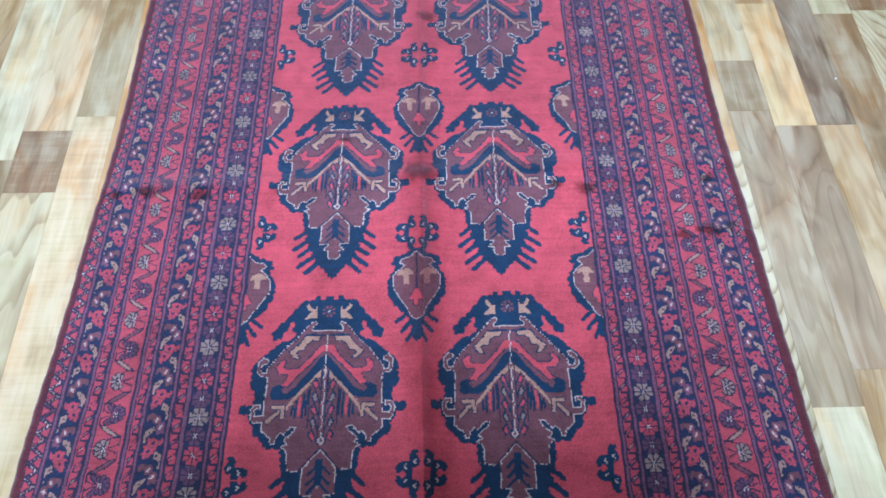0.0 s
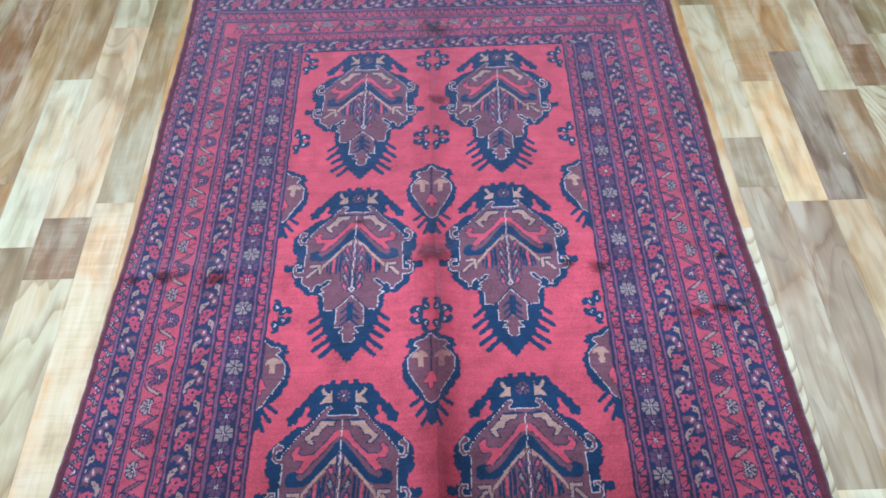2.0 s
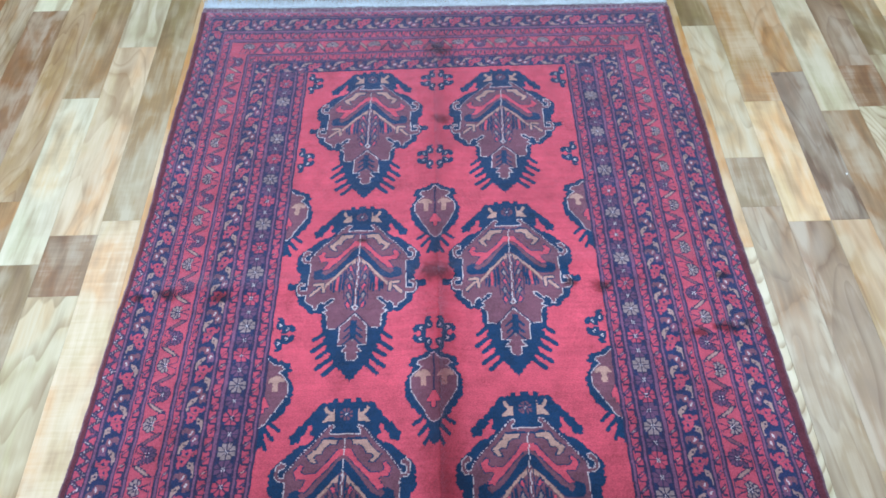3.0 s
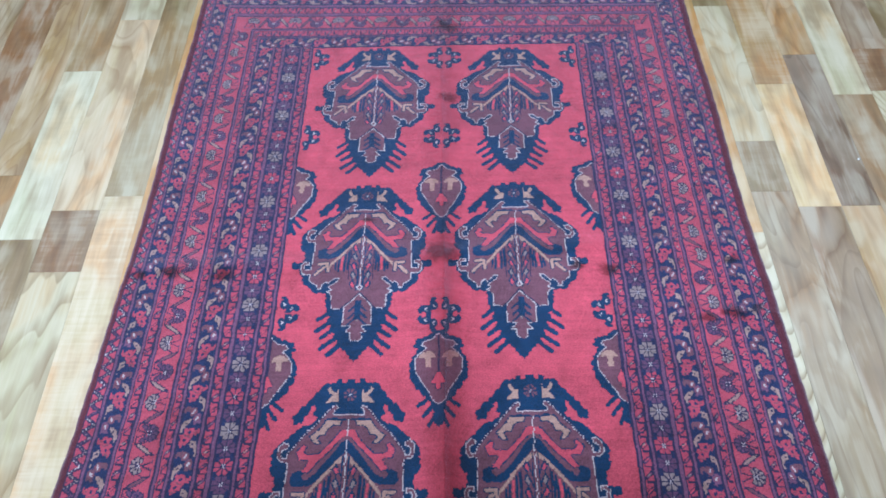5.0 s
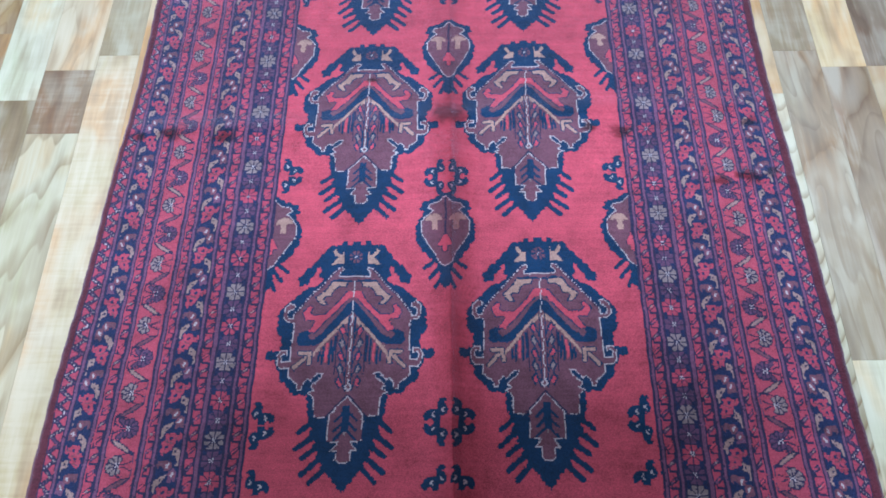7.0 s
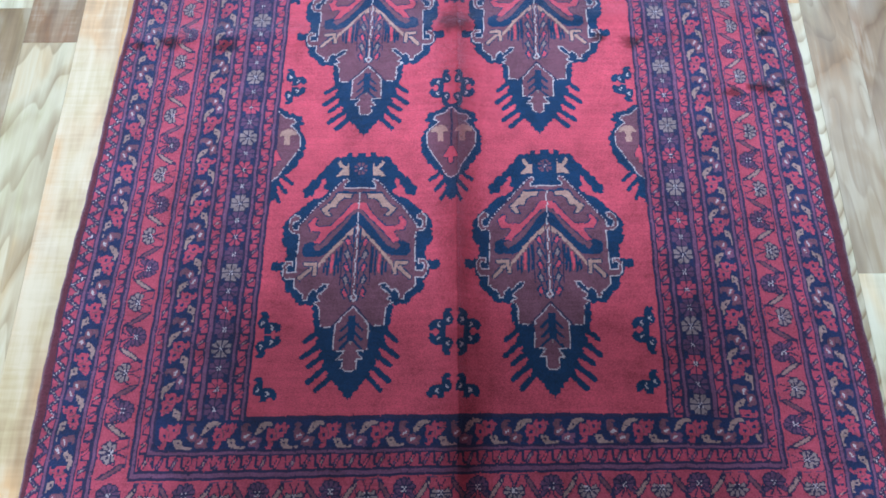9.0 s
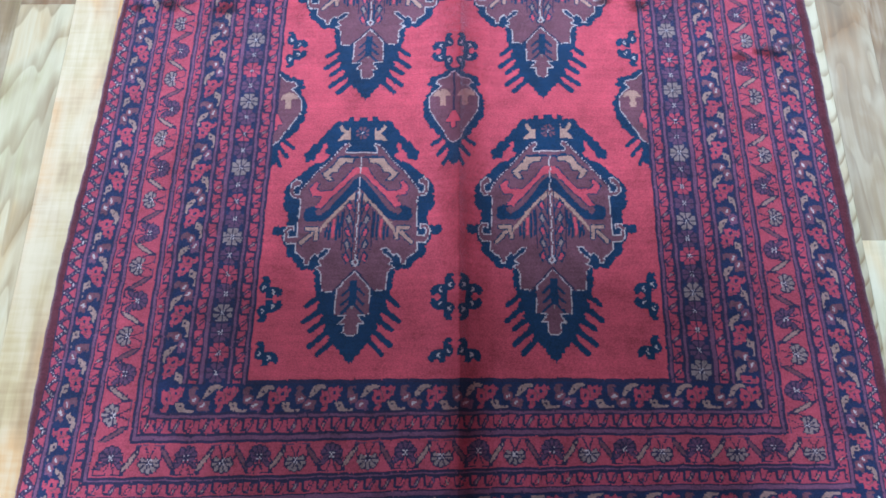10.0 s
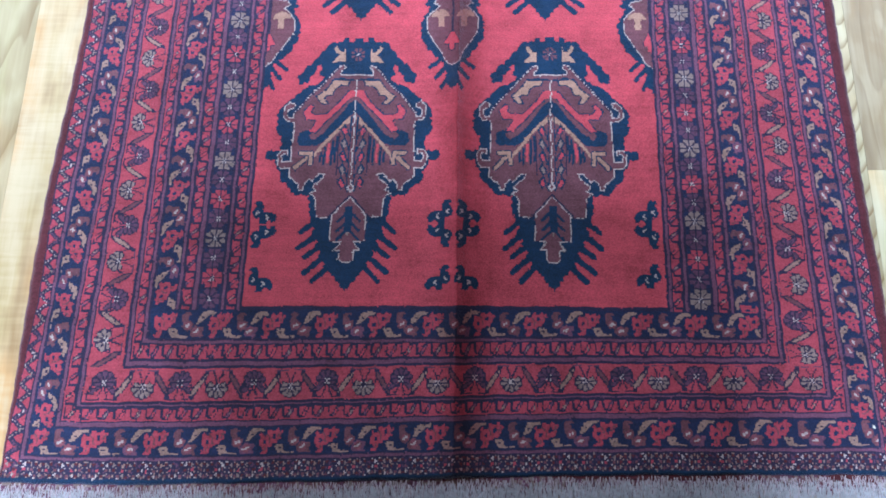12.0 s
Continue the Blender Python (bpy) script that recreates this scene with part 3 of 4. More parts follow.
def flower_run(band, places, first):
    """Main border: pale and dark flowers in turn, with slanting leaves between them; first is 0 where a pale one begins."""
    for k, s in enumerate(places):
        p = (places[k + 1] if k + 1 < len(places) else s + 56.0) - s
        pale = (k + first) % 2 == 0
        e = 1 if pale else -1                       # the side to which the sepals open
        pid = part_id("flower", "pale grey-beige flower" if pale else "dark mauve flower")
        tone = PALE if pale else MAUVE
        # two sepals: dark stepped outlines round red, filled at the foot on the dark flowers
        for d in (1, -1):
            if not pale:
                band.poly([(s + 2 * d, 3 * e), (s + 9 * d, -2 * e), (s + 16 * d, 4 * e), (s + 19 * d, 12 * e), (s + 13 * d, 14 * e), (s + 7 * d, 8 * e)], DARK, pid)
                band.poly([(s + 4 * d, 3 * e), (s + 9 * d, 0), (s + 14.5 * d, 5 * e), (s + 17 * d, 11 * e), (s + 13 * d, 12 * e), (s + 8 * d, 6 * e)], MAUVE, pid)
            band.stroke([(s + 1.5 * d, 2 * e), (s + 3 * d, 9 * e), (s + 7 * d, 17 * e)], 2.3, DARK, pid)
            band.stroke([(s + 5 * d, 19.5 * e), (s + 20 * d, 19.5 * e)], 2.3, DARK if not pale else MAUVE, pid)
            band.stroke([(s + 20 * d, 18 * e), (s + 21 * d, 12 * e), (s + 18 * d, 4 * e), (s + 15 * d, -2 * e)], 2.3, DARK, pid)
        # a fan of seven petals on the other side
        for grow, colour in ((2.0, DARK), (0.0, tone)):
            for deg in (14, -18, -54, -90, -126, -162, -194):
                a = radians(deg)
                c, d = math.cos(a), math.sin(a) * e
                reach, half = 16.0 + grow * 0.8, 2.5 + grow * 0.9
                if deg > 0 or deg < -180:
                    reach -= 3.0
                o = (s, -3.0 * e)
                pts = ((1.5, 0), (reach * 0.55, half), (reach * 0.9, half * 1.15), (reach, half * 0.4), (reach, -half * 0.4), (reach * 0.9, -half * 1.15), (reach * 0.55, -half))
                band.poly([(o[0] + c * u - d * v, o[1] + d * u + c * v) for u, v in pts], colour, pid)
        for deg in (-2, -36, -72, -108, -144, -178):
            a = radians(deg)
            c, d = math.cos(a), math.sin(a) * e
            band.stroke([(s + 3 * c, -3 * e + 3 * d), (s + 15 * c, -3 * e + 15 * d)], 2.1, DARK, pid)
        band.disc(s, -3 * e, 3.6, DARK, pid)
        for u, v in ((-2.6, -2.6), (2.6, 2.6), (0, 0), (-2.6, 2.6), (2.6, -2.6)):
            band.disc(s + u, -3 * e + v, 1.3, WHITE, pid)
        m = s + p / 2
        leaf = part_id("leaf", "dark mauve slanting leaf" if pale else "pale slanting leaf")
        band.poly([(m - 13, 19 * e), (m - 10, 20 * e), (m - 2, 12 * e), (m + 11, -8 * e), (m + 13, -18 * e), (m + 9, -19 * e), (m + 1, -9 * e), (m - 11, 9 * e)], DARK, leaf)
        band.poly([(m - 10.5, 16 * e), (m - 3, 10 * e), (m + 9, -8.5 * e), (m + 10.5, -15 * e), (m + 3, -8 * e), (m - 9, 9 * e)], PLUM if pale else SAND, leaf)


def zigzag(band, width, period=23.0):
    n = int(band.length / period)
    for k in range(n + 1):
        s = k * period
        a = width * 0.36
        for sd in (-1, 1):
            band.poly([(s + (0 if sd > 0 else period / 2) - 9, sd * width * 0.5), (s + (0 if sd > 0 else period / 2) + 9, sd * width * 0.5), (s + (0 if sd > 0 else period / 2), -sd * width * 0.12)], CLARET)
        band.stroke([(s - period / 2, a), (s, -a), (s + period / 2, a)], 5.0, DARK)
        band.stroke([(s - period / 2, a + 1.5), (s, -a + 1.5), (s + period / 2, a + 1.5)], 1.9, (PALE, WHITE, MAUVE)[k % 3], None, 2.4)
        band.stroke([(s - period / 2 + 2, a - 1.5), (s, -a - 1.5), (s + period / 2 - 2, a - 1.5)], 1.9, (MAUVE, PALE)[k % 2], None, 2.4)


def lattice(band, width, step=11.0):
    """Dotted white diagonals, one knot wide, that cross, with small red lozenges in the meshes."""
    n = int(band.length / step)
    h = width / 2
    for k in range(n + 1):
        s = k * step
        for w, r, tone in ((0, 3.4, (PLUM, BROWN, ROSE)[k % 3]), (0.7 * h, 2.8, BROWN), (-0.7 * h, 2.8, PLUM if k % 3 else BROWN)):
            o = s + (step / 2 if w == 0 else 0)
            band.poly([(o - r, w), (o, w + r), (o + r, w), (o, w - r)], tone)
    for k in range(n + 1):
        for d in (-1, 1):
            band.stroke([(k * step - h * 0.9 * d, -h), (k * step + h * 0.9 * d, h)], 1.9, (WHITE, PALE, PALE, MAUVE, SAND)[(k * 2 + d) % 5], None, 2.6)


def frame_bands(outer, inner):
    """The four bands between two frames: centre lines and widths (bottom, top, left, right)."""
    (xo, lo, ho), (xi, li, hi) = outer, inner
    return {
        "bottom": (Band((-xo, (lo + li) / 2), (1, 0), (0, 1), 2 * xo), li - lo),
        "top": (Band((-xo, (ho + hi) / 2), (1, 0), (0, 1), 2 * xo), ho - hi),
        "left": (Band((-(xo + xi) / 2, lo), (0, 1), (1, 0), ho - lo), xo - xi),
        "right": (Band(((xo + xi) / 2, lo), (0, 1), (1, 0), ho - lo), xo - xi),
    }


def only(x0, x1, y0, y1, hx=0, hy0=0, hy1=0):
    """Confine the knotting to a rectangle, with an inner rectangle left out."""
    m = np.zeros((NY, NX), dtype=bool)
    m[((CY > y0) & (CY < y1))[:, None] & ((CX > x0) & (CX < x1))[None, :]] = True
    if hx:
        m[((CY > hy0) & (CY < hy1))[:, None] & (np.abs(CX) < hx)[None, :]] = False
    return m


# meanders
for outer, inner in (((562, -169, 1544), (545, -148, 1521)), ((482, -82, 1455), (468, -59, 1434))):
    b = frame_bands(outer, inner)
    for side in ("bottom", "top", "left", "right"):
        band, width = b[side]
        horizontal = side in ("bottom", "top")
        CLIP = only(-outer[0] + 2, outer[0] - 2, outer[1] + 2, outer[2] - 2, inner[0] + 2, inner[1] - 2, inner[2] + 2)
        if not horizontal:
            band = Band((band.o[0], inner[1]), band.a, band.b, inner[2] - inner[1])
        meander(band, width, 22.3 if horizontal else 26.5)
CLIP = None
for sx in (-1, 1):
    for xa, xb in ((332, 349), (400, 417)):
        meander(Band((sx * (xa + xb) / 2, -6), (0, 1), (1, 0), 1396), xb - xa)

def spread(ks, ys):
    """Places of a run of motifs, from a few of them, by number."""
    return [float(v) for v in np.interp(np.arange(ks[0], ks[-1] + 1), ks, ys)]


def down(x, across, y_start, ys, tall):
    blossom_run(Band((x, y_start), (0, -1), (across, 0), 1700), [y_start - y for y in ys], tall)


# floral borders
CLIP = only(-602, 602, -217, 1603, 570, -179, 1558)
blossom_run(Band((0, -198), (1, 0), (0, 1), 1136), spread((0, 1, 4, 7, 9, 12, 14), (-593, -516, -264, -24, 135, 387, 551)), 42)
blossom_run(Band((0, 1580), (1, 0), (0, 1), 1136), spread((0, 2, 5, 7, 8, 10, 14), (-594, -444, -194, -24, 50, 212, 526)), 46)
CLIP = only(-602, 602, -178, 1556, 570, -179, 1558)
down(-586, 1, 1545, spread((-2, 0, 10, 13, 17, 18), (1545, 1374, 514, 252, -87, -160)), 36)
down(586, 1, 1573, spread((-3, 0, 4, 10, 17, 18), (1573, 1322, 987, 490, -104, -170)), 36)
CLIP = only(-459, 459, -50, 1426, 424, -8, 1392)
blossom_run(Band((0, -30), (1, 0), (0, 1), 848), spread((0, 1, 5, 7, 9, 11), (-438, -355, -33, 121, 283, 443)), 43)
blossom_run(Band((0, 1410), (1, 0), (0, 1), 848), spread((-1, 0, 2, 4, 6, 10), (-471, -393, -228, -60, 95, 418)), 36)
CLIP = only(-459, 459, -8, 1392, 424, -8, 1392)
down(-442.5, -1, 1380, spread((0, 4, 10, 16), (1380, 1042, 526, 18)), 37)
down(442.5, -1, 1407, spread((-1, 0, 4, 10, 16), (1407, 1322, 986, 479, -11)), 37)

# main border
CLIP = only(-536, 536, -140, 1508, 491, -94, 1464)
flower_run(Band((0, -117), (1, 0), (0, 1), 1032), spread((0, 19), (-512, 522)), 1)
flower_run(Band((0, 1486), (1, 0), (0, -1), 1032), spread((0, 18), (-489, 494)), 0)
CLIP = only(-536, 536, -92, 1462, 491, -94, 1464)
flower_run(Band((-515, 0), (0, -1), (1, 0), 1520), [-y for y in spread((-1, 0, 6, 15, 24), (1434, 1376, 1026, 483, -54))], 1)
flower_run(Band((510, 0), (0, -1), (-1, 0), 1520), [-y for y in spread((-1, 0, 7, 10), (1426, 1369, 968, 793))], 1)
flower_run(Band((514, 0), (0, -1), (-1, 0), 1520), [-y for y in spread((0, 4, 14), (735, 502, -77))], 0)
CLIP = None

# small rosettes beside the field
for sx, start, step in ((-1, 106.0 - 3 * 32.64, 32.64), (1, 12.6, 31.41)):
    band = Band((sx * 374, 0), (0, 1), (1, 0), 1390)
    for k in range(45):
        s = start + step * k
        if s < 1380:
            kind = (k + (1 if sx < 0 else 0)) % 4
            rosette(band, s, 0, 15.0, {0: PALE, 1: MAUVE, 2: CLARET, 3: MAUVE}[kind], "small_rosette")
            if kind in (0, 2):
                for e in (-1, 1):
                    band.stroke([(s + 16 * e, -12), (s + 16 * e, 12)], 2.2, DARK)

# guard stripe
for sx in (-1, 1):
    zigzag(Band((sx * 620, LOW), (0, 1), (sx, 0), HIGH - LOW), 18.0, 25.5)
CLIP = only(-632, 632, -250, -226)
lattice(Band((-631, -238), (1, 0), (0, 1), 1262), 25)
CLIP = only(-632, 632, 1613, 1629)
zigzag(Band((-631, 1620), (1, 0), (0, 1), 1262), 15, 18.0)
CLIP = None
stroke([(-HALF, -254), (HALF, -254)], 7, NAVY)

# ---- field motifs, half outlines in millimetres from the axis and the tip
CROWN = [(0, 442), (7, 442), (8, 434), (16, 434), (16, 441), (25, 440), (27, 432), (38, 431), (40, 434), (52, 426), (55, 417), (62, 413), (66, 404), (73, 398), (78, 390), (87, 384), (91, 375), (98, 372), (98, 355), (82, 355), (78, 368), (70, 375), (67, 386), (61, 389), (59, 381), (63, 369), (55, 367), (59, 359), (69, 352)]
FLANK = [(82, 348), (92, 339), (101, 329), (111, 321), (120, 311), (126, 301), (126, 269), (116, 258), (117, 233), (139, 233), (139, 218), (124, 217), (120, 203), (114, 195), (113, 182), (103, 175), (95, 166), (89, 157), (64, 155), (64, 127), (60, 118)]
FLANK_FOOT = [(60, 112), (57, 98), (53, 84), (48, 70), (43, 58), (37, 45), (30, 33), (24, 30), (0, -2)]
GAPS = [((77, 83), (55, 101)), ((72, 60), (49, 79)), ((66, 41), (42, 61)), ((60, 20), (35, 43))]
FINGERS = [((46, 118), (73, 94)), ((38, 99), (75, 68)), ((34, 78), (63, 54)), ((28, 59), (63, 29)), ((22, 43), (50, 15))]
SHOULDER = [(0, 371), (27, 371), (27, 376), (20, 384), (23, 388), (29, 386), (38, 376), (55, 355), (75, 333), (90, 313), (99, 301), (100, 293), (108, 293), (111, 299), (110, 306), (101, 310), (100, 317), (108, 320), (116, 312), (117, 295), (110, 286), (98, 285), (97, 278)]
HIP = [(100, 215), (113, 215), (115, 224), (112, 228), (105, 227), (105, 234), (115, 235), (121, 226), (119, 209), (114, 203), (100, 202), (100, 188), (91, 180), (84, 175), (82, 165), (76, 165), (74, 176), (67, 183), (62, 179), (51, 192), (42, 193), (45, 184), (59, 173), (60, 169), (54, 164), (64, 159), (57, 155), (53, 148), (52, 120), (34, 118), (0, 158)]
TIE = [(0, 153), (27, 123), (28, 80), (10, 79), (13, 73), (20, 65), (10, 64), (11, 50), (5, 45), (0, 45)]
ZIG = [(13, 360), (38, 360), (47, 346), (57, 336), (64, 331), (58, 322), (52, 317), (46, 317), (53, 328), (47, 334), (40, 333), (35, 345), (27, 351), (16, 351)]
RIBBON = [(0, 342), (12, 340), (17, 332), (24, 322), (36, 308), (46, 298), (66, 297), (73, 303), (69, 312), (74, 315), (84, 303), (78, 290), (60, 288), (66, 276), (72, 268), (62, 266), (50, 280), (36, 296), (22, 312), (10, 326), (0, 330)]
CHEVRON = [(0, 324), (11, 316), (26, 294), (50, 263), (67, 252), (74, 259), (69, 265), (77, 270), (89, 264), (91, 249), (86, 242), (60, 241), (39, 252), (12, 289), (0, 302)]
RIB = [(2, 293), (8, 293), (40, 258), (72, 216), (68, 213), (30, 262), (2, 287)]
BRACKET, STALK = [(67, 210), (68, 229), (84, 229)], [(75, 220), (91, 203)]
STAR = [(21, 424), (23, 413), (29, 413), (36, 425), (41, 421), (36, 412), (31, 408), (37, 402), (43, 393), (21, 396)]


def ragged(points, step=5.2, depth=1.7):
    """Break long straight sides into small, slightly uneven teeth."""
    out = []
    for (ax, ay), (bx, by) in zip(points[:-1], points[1:]):
        length = math.hypot(bx - ax, by - ay)
        parts = max(1, int(length / step))
        for k in range(parts):
            f = k / parts
            push = depth * (1 if k % 2 else -1) + rng.uniform(-0.5, 0.5) if k else 0.0
            out.append((ax + (bx - ax) * f - (by - ay) / max(length, 1e-6) * push, ay + (by - ay) * f + (bx - ax) / max(length, 1e-6) * push))
    return out + [points[-1]]


def medallion(cx, y0, tall, lean=0.0):
    pid = part_id("medallion", "navy leaf-shaped medallion with a plum heart")
    heart = part_id("heart", "plum heart outlined in white", pid)
    foot = part_id("foot", "plum foot with a small navy tree", pid)
    f = tall / 442.0

    def to(pts, side):
        return [(cx + side * u + lean * v / 442.0, y0 + v * f) for u, v in pts]

    navy = CROWN + FLANK + FLANK_FOOT
    plum = SHOULDER + HIP
    for side in (1, -1):
        poly(to(ragged(navy), side), NAVY, pid)
        for finger in FINGERS:
            stroke(to(finger, side), 9.4, NAVY, pid)
        for gap in GAPS:
            stroke(to(gap, side), 4.4, RED, pid)
    for side in (1, -1):
        poly(to(plum, side), PLUM, heart)
        stroke(to(plum[5:11], side), 3.6, DARK, heart)
        stroke(to(plum[:6], side), 1.7, WHITE, heart)
        stroke(to(plum[5:11], side), 1.9, WHITE, heart, 2.6)
        stroke(to(plum[10:-1], side), 1.7, WHITE, heart)
        stroke(to([plum[-2], (0, 157)], side), 2.8, DARK, pid)
        poly(to(TIE, side), PLUM, foot)
        stroke(to(TIE, side), 1.7, WHITE, foot)
        stroke(to([(0, 360), (27, 364)], side), 3.0, NAVY, heart)
        stroke(to(ZIG + ZIG[:1], side), 4.8, NAVY, heart)
        poly(to(ZIG, side), BEIGE, heart)
        stroke(to(RIBBON[1:-1], side), 4.0, NAVY, heart)
        poly(to(RIBBON, side), RED, heart)
        poly(to(CHEVRON, side), NAVY, heart)
        poly(to(RIB, side), BEIGE, heart)
        for k, u in enumerate((27, 33, 39, 45, 51)):           # bars that hang from the rib
            stroke(to([(u, 258 - (u - 27) * 1.15), (u + 1, 214 - (k % 2) * 4)], side), 4.2, RED if k == 2 else NAVY, heart)
        for sprig in (BRACKET, STALK):
            stroke(to(sprig, side), 9.6, NAVY, heart)
        for sprig in (BRACKET, STALK):
            stroke(to(sprig, side), 6.0, BEIGE, heart)
        for k in range(5):                                      # leaves along the spine
            v = 268 - 22.7 * k
            poly(to([(8, v), (15, v + 13), (22, v + 2), (15, v - 12)], side), NAVY, heart)
            poly(to([(10.5, v - 4), (15, v + 7), (18.5, v + 1), (14, v - 8)], side), RED if k % 2 == 0 else PALE, heart)
            stroke(to([(5, v - 14), (9, v - 4)], side), 2.8, NAVY, heart)
        stroke(to([(5, 292), (5, 172)], side), 2.8, NAVY, heart)
        stroke(to([(24, 262), (24, 190)], side), 2.6, DARK, heart)
        for v in (128, 112, 97):                                # little tree in the foot
            stroke(to([(0, v + 2), (17, v - 15)], side), 4.6, NAVY, foot)
        poly(to(STAR, side), BEIGE, part_id("star", "beige star", pid))
    poly([(cx + u + lean * v / 442.0, y0 + v * f) for u, v in ((-6, 138), (6, 138), (6, 94), (-6, 94))], NAVY, foot)
    stroke(to([(0, 92), (0, 90)], 1), 3.0, PALE, foot)
    stroke(to([(0.9 * (-1) ** k, 360 - 11.5 * k) for k in range(17)], 1), 1.8, WHITE, heart)
    stroke(to([(0, 176), (5, 169), (0, 163), (-5, 169), (0, 176)], 1), 2.8, WHITE, heart)
    bx, by = to([(0, 409)], 1)[0]
    band = Band((bx, by), (1, 0), (0, 1), 1)
    eye_flower = part_id("flower", "small plum flower", pid)
    for k in range(8):
        a = math.pi / 8 + k * math.pi / 4
        band.disc(math.cos(a) * 7.5, math.sin(a) * 7.5, 4.6, PLUM, eye_flower)
    band.stroke([(-2.5, -2.5), (2.5, 2.5)], 2.8, WHITE, eye_flower)
    for k in range(8):
        a = k * math.pi / 4
        band.stroke([(math.cos(a) * 4, math.sin(a) * 4), (math.cos(a) * 11, math.sin(a) * 11)], 2.5, NAVY, eye_flower)


BUD = [(0, 195), (11, 190), (20, 182), (39, 178), (49, 162), (39, 156), (46, 142), (54, 126), (52, 99), (44, 80), (32, 65), (22, 57), (12, 45), (9, 14), (0, -2)]
HEART = [(0, 188), (12, 175), (28, 171), (33, 164), (23, 157), (34, 148), (43, 135), (42, 110), (29, 87), (17, 68), (11, 53), (0, 45)]
TULIP = [(6, 140), (10, 147), (19, 151), (28, 149), (35, 143), (36, 137), (26, 138), (23, 131), (25, 124), (23, 117), (15, 117), (13, 124), (15, 131), (13, 138), (5, 136)]
FLAME = [(0, 114), (5, 104), (12, 91), (11, 86), (4, 86), (4, 76), (0, 74)]


def bud(cx, y0, tall):
    pid = part_id("bud_motif", "navy bud motif with a plum heart")
    heart = part_id("heart", "plum heart outlined in white", pid)
    f = tall / 195.0

    def to(pts, side):
        return [(cx + side * u, y0 + v * f) for u, v in pts]

    for side in (1, -1):
        poly(to(ragged(BUD), side), NAVY, pid)
        for finger in (((16, 58), (36, 41)), ((10, 44), (27, 22)), ((5, 27), (16, 6))):
            stroke(to(finger, side), 7.6, NAVY, pid)
    for side in (1, -1):
        poly(to(HEART, side), PLUM, heart)
        stroke(to(HEART, side), 1.7, WHITE, heart)
        poly(to(TULIP, side), BEIGE, part_id("tulip", "beige tulip", pid))
    flame = part_id("flame", "red flame", pid)
    for side in (1, -1):
        stroke(to(FLAME, side), 2.4, DARK, flame)
    for side in (1, -1):
        poly(to(FLAME, side), RED, flame)
    stroke(to([(0, 184), (0, 108)], 1), 2.6, DARK, heart)


CURL = [(4, 13), (11, 9), (17, 12), (21, 19), (19, 26), (20, 32), (15, 39), (7, 40), (4, 35), (9, 32), (5, 27), (2, 20)]
HOOK = [(14, 1), (24, 0), (27, 5), (31, 7), (34, 2), (39, 3), (42, 11), (38, 18), (31, 22), (21, 22), (15, 14)]


def cluster(cx, cy, upper_only=False):
    pid = part_id("quatrefoil", "small navy quatrefoil on red ground")
    poly([(cx - 6, cy), (cx, cy + 6), (cx + 6, cy), (cx, cy - 6)], RED, pid)
    for sx in (1, -1):
        for sy in (1,) if upper_only else (1, -1):
            for shape, dot in ((CURL, (11, 20)), (HOOK, (26, 12))):
                leaf = part_id("curl", "navy curl with white dots", pid)
                poly([(cx + sx * u, cy + sy * v) for u, v in shape], NAVY, leaf)
                u, v = dot
                stroke([(cx + sx * (u - 2), cy + sy * (v - 3)), (cx + sx * (u + 2), cy + sy * v), (cx + sx * (u - 1), cy + sy * (v + 3))], 2.0, WHITE, leaf)


CLIP = only(-324, 324, -3, 1389)
for spec in ((-163, 953, 431, 3), (148, 956, 421, 10), (-168, 499, 432, 5), (146, 498, 433, 1), (-169, 22, 443, 1), (152, 22, 443, 1)):
    medallion(*spec)
for spec in ((-7, 791, 202), (-11, 364, 199), (-324, 793, 198), (322, 794, 199), (-323, 363, 197), (322, 362, 197)):
    bud(*spec)
for cx, cy in ((0, 1343), (-6, 1075), (-10, 598), (-3, 130)):
    cluster(cx, cy)
for cx, cy in ((-322, 1345), (322, 1340), (-322, 1078), (322, 1073), (-320, 607), (322, 603), (-323, 129), (321, 132)):
    cluster(cx, cy)
cluster(-4, 22, True)
cluster(-320, 20, True)
cluster(319, 28, True)
CLIP = None


